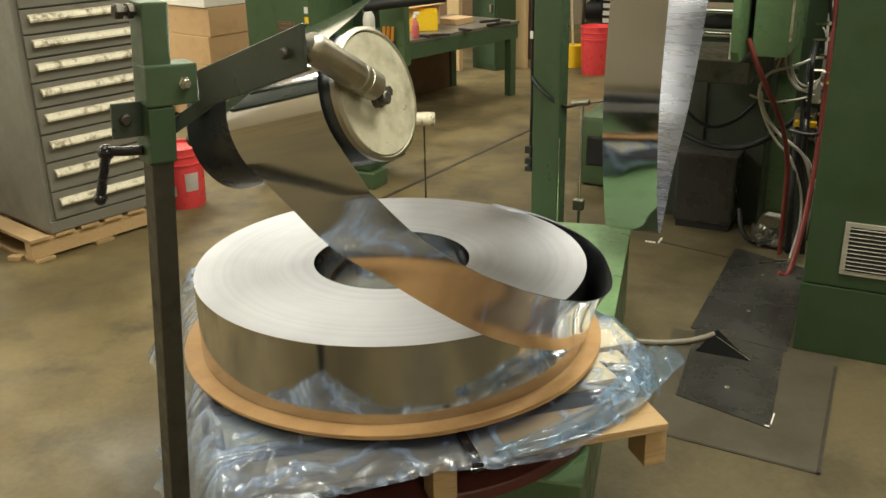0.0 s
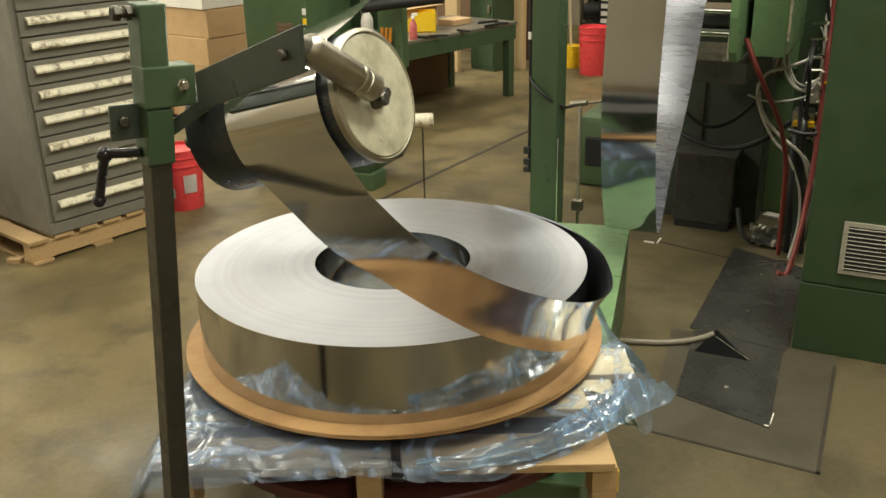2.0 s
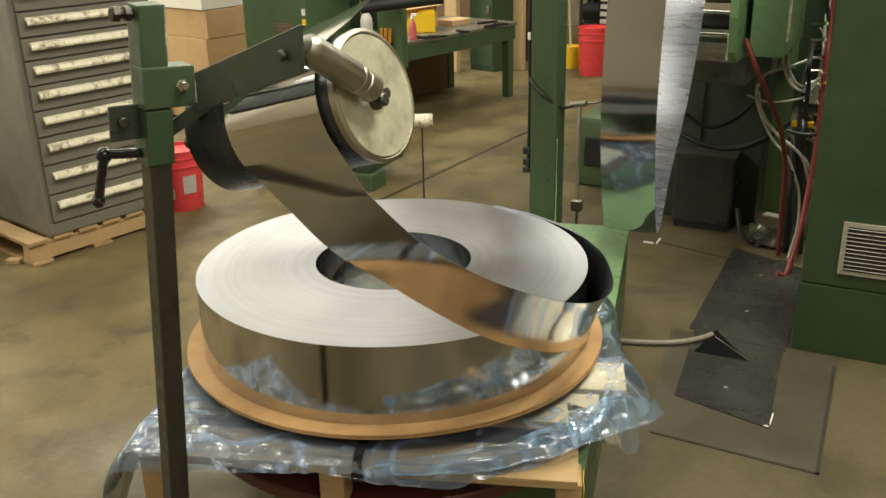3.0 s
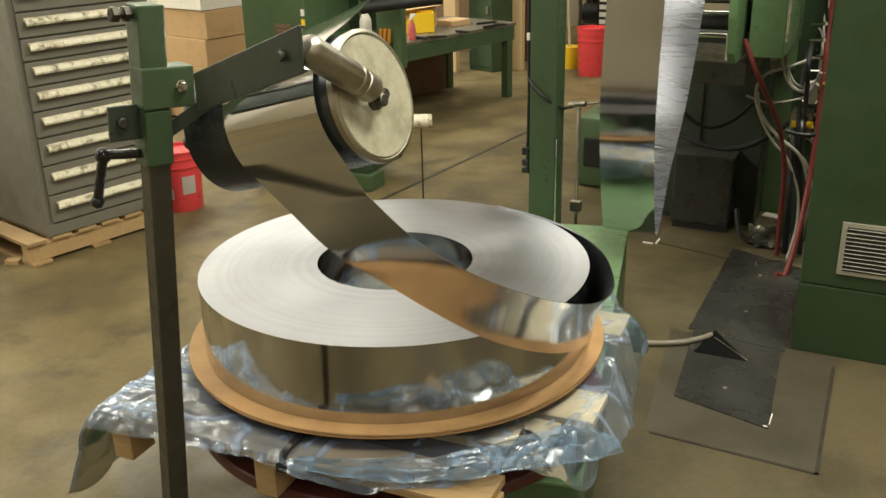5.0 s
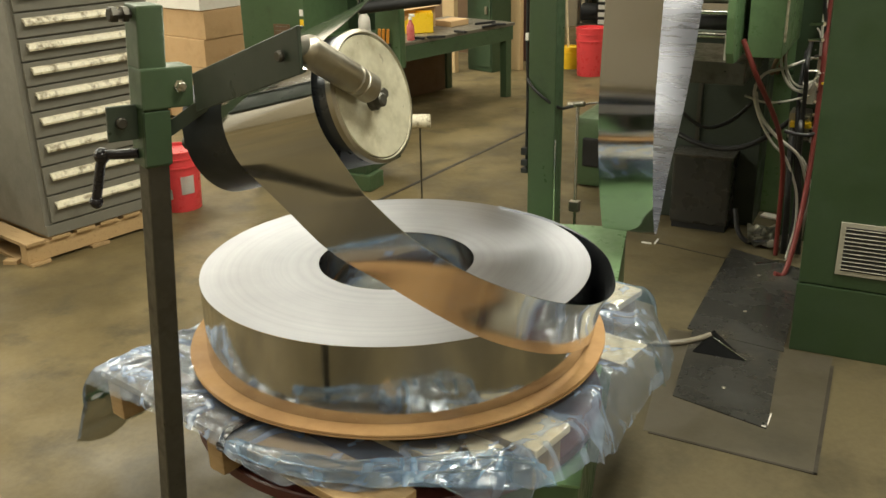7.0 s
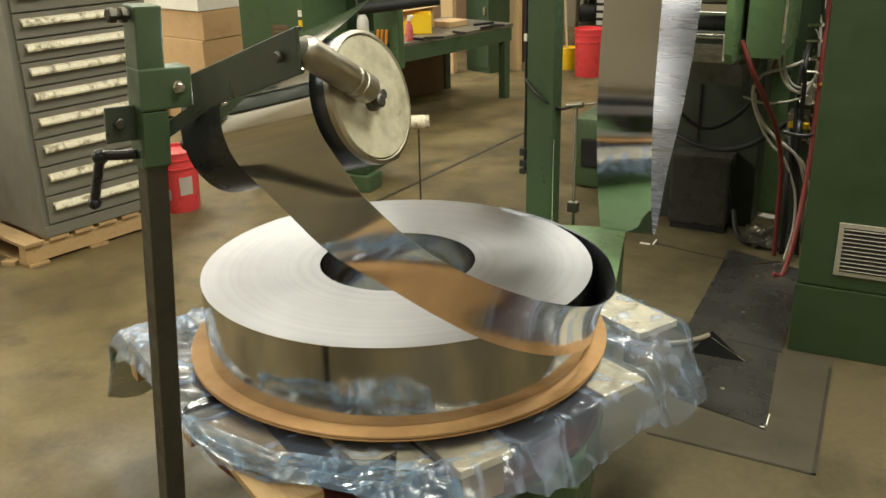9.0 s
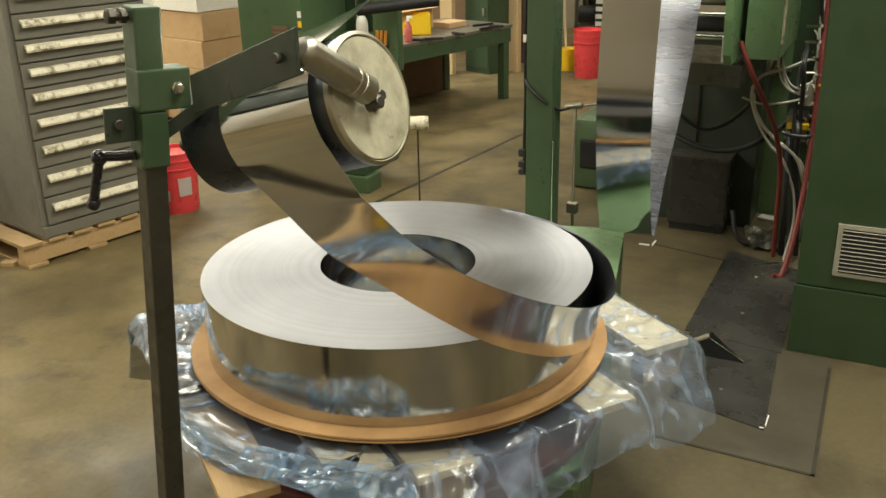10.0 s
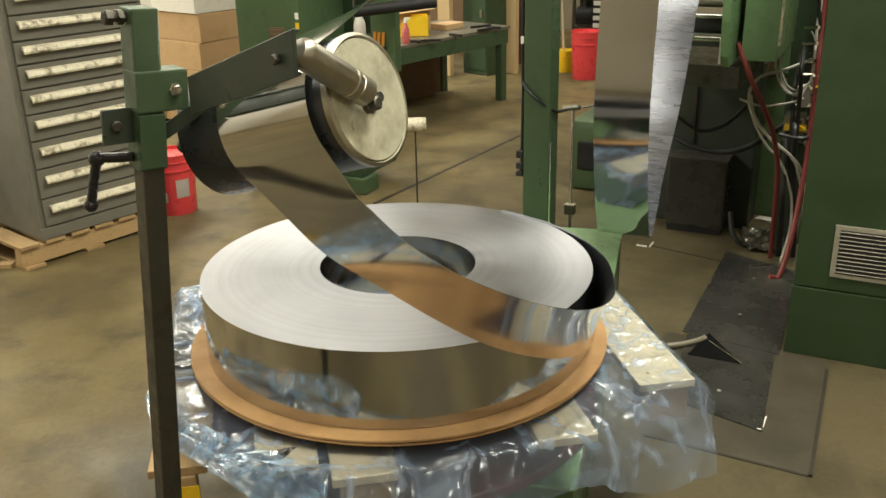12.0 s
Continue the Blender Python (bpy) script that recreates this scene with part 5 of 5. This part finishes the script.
def parts_bin():
    ob = thing("parts_bin", "bright yellow plastic open-front parts bin", "bin", at(-3.50, 6.55, 0.616, -60))
    bm = bmesh.new()
    t = 0.006
    block(bm, -0.10, 0.10, -0.13, 0.13, 0, t)
    block(bm, -0.10, 0.10, 0.13 - t, 0.13, 0, 0.14)
    block(bm, -0.10, 0.10, -0.13, -0.13 + t, 0, 0.06)
    part("tray", bm, YELLOW, ob)
    for x in (-0.10, 0.10 - t):
        bm = bmesh.new()
        prof = [(-0.13, 0), (0.13, 0), (0.13, 0.15), (-0.02, 0.15), (-0.13, 0.06)]
        f = [bm.verts.new((x, y, z)) for y, z in prof]
        g = [bm.verts.new((x + t, y, z)) for y, z in prof]
        bm.faces.new(f), bm.faces.new(g[::-1])
        for i in range(5):
            bm.faces.new((f[i], g[i], g[(i + 1) % 5], f[(i + 1) % 5]))
        part("side", bm, YELLOW, ob)
    return ob


parts_bin()
bottle(at(-3.33, 6.14, 0.616), 0.19, 0.030, PINK, PAPER, "spray bottle with pink liquid on the bench")
CARTON2 = thing("carton", "open brown cardboard carton on the bench", "carton", at(-3.66, 6.75, 0.616, -15))
part("body", boxed(-0.14, 0.14, -0.35, 0.15, 0.0, 0.19, bevel=0.004), CARD, CARTON2)
part("flap", boxed(0.141, 0.20, -0.34, 0.14, 0.17, 0.174), CARD, CARTON2)
SMALLBOX = thing("carton", "flat brown cardboard carton on the bench", "carton", at(-3.40, 6.98, 0.616, -15))
part("body", boxed(-0.09, 0.09, -0.11, 0.11, 0.0, 0.045, bevel=0.003), CARD, SMALLBOX)
for u, v, l, w, tn in ((-3.2, 6.3, 0.14, 0.02, 30), (-3.14, 6.6, 0.12, 0.03, -20), (-3.05, 6.95, 0.16, 0.02, 70), (-3.02, 7.08, 0.12, 0.025, 10), (-3.16, 7.12, 0.2, 0.02, 60), (-3.3, 6.22, 0.1, 0.06, 10)):
    single("hand_tool", boxed(-l / 2, l / 2, -w / 2, w / 2, 0, 0.018, bevel=0.004), BLACK, at(u, v, 0.616, tn), "small dark hand tool lying on the bench", "hand tool")


# ---------- far end ----------
def far_end():
    lk = thing("locker", "dark green locker between tan boards", "locker", at(-3.72, 8.25, 0, -20))
    part("body", boxed(-0.16, 0.16, 0.0, 0.4, 0.0, 1.9, bevel=0.006), GREEN_DARK, lk)
    part("door", boxed(-0.15, 0.15, -0.012, -0.002, 0.05, 1.85, bevel=0.003), GREEN_DARK, lk)
    part("latch", boxed(0.09, 0.12, -0.03, -0.012, 0.55, 0.62, bevel=0.003), STEEL, lk)
    for u, w, v in ((-3.98, 0.16, 8.10), (-3.42, 0.12, 8.42), (-3.24, 0.20, 8.55)):
        single("tan_board", boxed(-w / 2, w / 2, 0, 0.05, 0.0, 2.2, bevel=0.003), TAN, at(u, v, 0, -20), "tall tan wooden board leaning at the store", "board", group="tan boards")
    single("partition_wall", boxed(-2.6, -0.06, 0, 0.12, 0.0, 2.6), BROWN_PANEL, at(-3.4, 9.2, 0, 0), "dark brown wooden partition wall", "partition", kind="structure")
    br = thing("roller_door", "dark reddish-brown door at the end of the hall", "door", at(-2.98, 8.9, 0))
    part("leaf", boxed(-0.68, -0.50, 0, 0.05, 0, 2.1), surface("red_brown_paint", (0.11, 0.045, 0.03), 0.5), br)
    sh = thing("steel_shelf", "steel shelf holding a dark machine and papers", "shelf", at(-2.80, 9.6, 0))
    part("back_panel", boxed(-0.45, 0.75, 0.405, 0.425, 0.0, 1.9), SHADED_PANEL, sh)
    for z in (0.28, 0.85):
        part("board", boxed(-0.4, 0.6, 0, 0.4, z, z + 0.02), STEEL, sh)
    for x in (-0.4, 0.57):
        for y in (0, 0.37):
            part("upright", boxed(x, x + 0.03, y, y + 0.03, 0, 1.8), STEEL, sh)
    b = thing("bench_motor", "dark grey motor on the shelf", "motor", at(-3.05, 9.75, 0.30))
    part("housing", rodded((-0.15, 0, 0.1), (0.15, 0, 0.1), 0.1, 20, bevel=0.02), BLACK, b, smooth=True)
    part("foot", boxed(-0.12, 0.12, -0.08, 0.08, 0, 0.03), STEEL_DARK, b)
    rk = thing("part_rack", "black rack with small pale slots", "rack", at(-2.90, 9.5, 0))
    part("frame", boxed(-0.06, 0.06, 0, 0.06, 0.0, 1.1, bevel=0.003), BLACK, rk)
    for i in range(6):
        part("slot", boxed(-0.04, 0.04, -0.006, -0.001, 0.32 + i * 0.075, 0.365 + i * 0.075), PAPER, rk)
    single("mop_handle", rodded(hall(-2.985, 8.72, 0.18), hall(-3.11, 8.86, 1.35), 0.012, 10), WOOD_PALE, Matrix(), "pale wooden mop handle standing in the bucket", "mop", smooth=True)


far_end()


def ceiling_lamps():
    glow, nt, b = nodes_of("lamp_tube_glow")
    b.inputs["Emission Color"].default_value = (1.0, 0.9, 0.7, 1)
    b.inputs["Emission Strength"].default_value = 6.0
    for u, v, p in LAMPS:
        ob = thing("ceiling_lamp", "long white fluorescent ceiling fixture, lit, out of view", "ceiling lamp", at(u, v, 4.6), group="ceiling lamps")
        part("housing", boxed(-0.15, 0.15, -1.2, 1.2, 0.04, 0.198, bevel=0.01), PAPER, ob)
        for x in (-0.08, 0.08):
            part("tube", rodded((x, -1.15, 0.015), (x, 1.15, 0.015), 0.018, 10), glow, ob, smooth=True)


ceiling_lamps()


# ---------- what moves ----------
def motions():
    for ob in TURNING:
        walk(ob, [(t, pose(AXIS.x, AXIS.y, 0, 0, 0, SPIN_0 + SPIN * t)) for t in range(0, 13)])
    m = DRUM_THING.matrix_world.copy()
    walk(DRUM_THING, [(t, m @ Matrix.Rotation(radians(-40.4 * t), 4, "Z")) for t in range(0, 13)])
    # the strip follows the coil's slight run-out, turning about the drum
    pivot = Matrix.Translation(DRUM_FACE - DRUM_AXIS * 0.125)
    rows = []
    for t in range(0, 13):
        shift = 0.025 * (math.cos(radians(139 + SPIN * t)) - math.cos(radians(131)))
        rows.append((t, pivot @ Matrix.Rotation(-shift / 0.85, 4, "Z") @ pivot.inverted()))
    walk(STRIP_THING, rows)


motions()
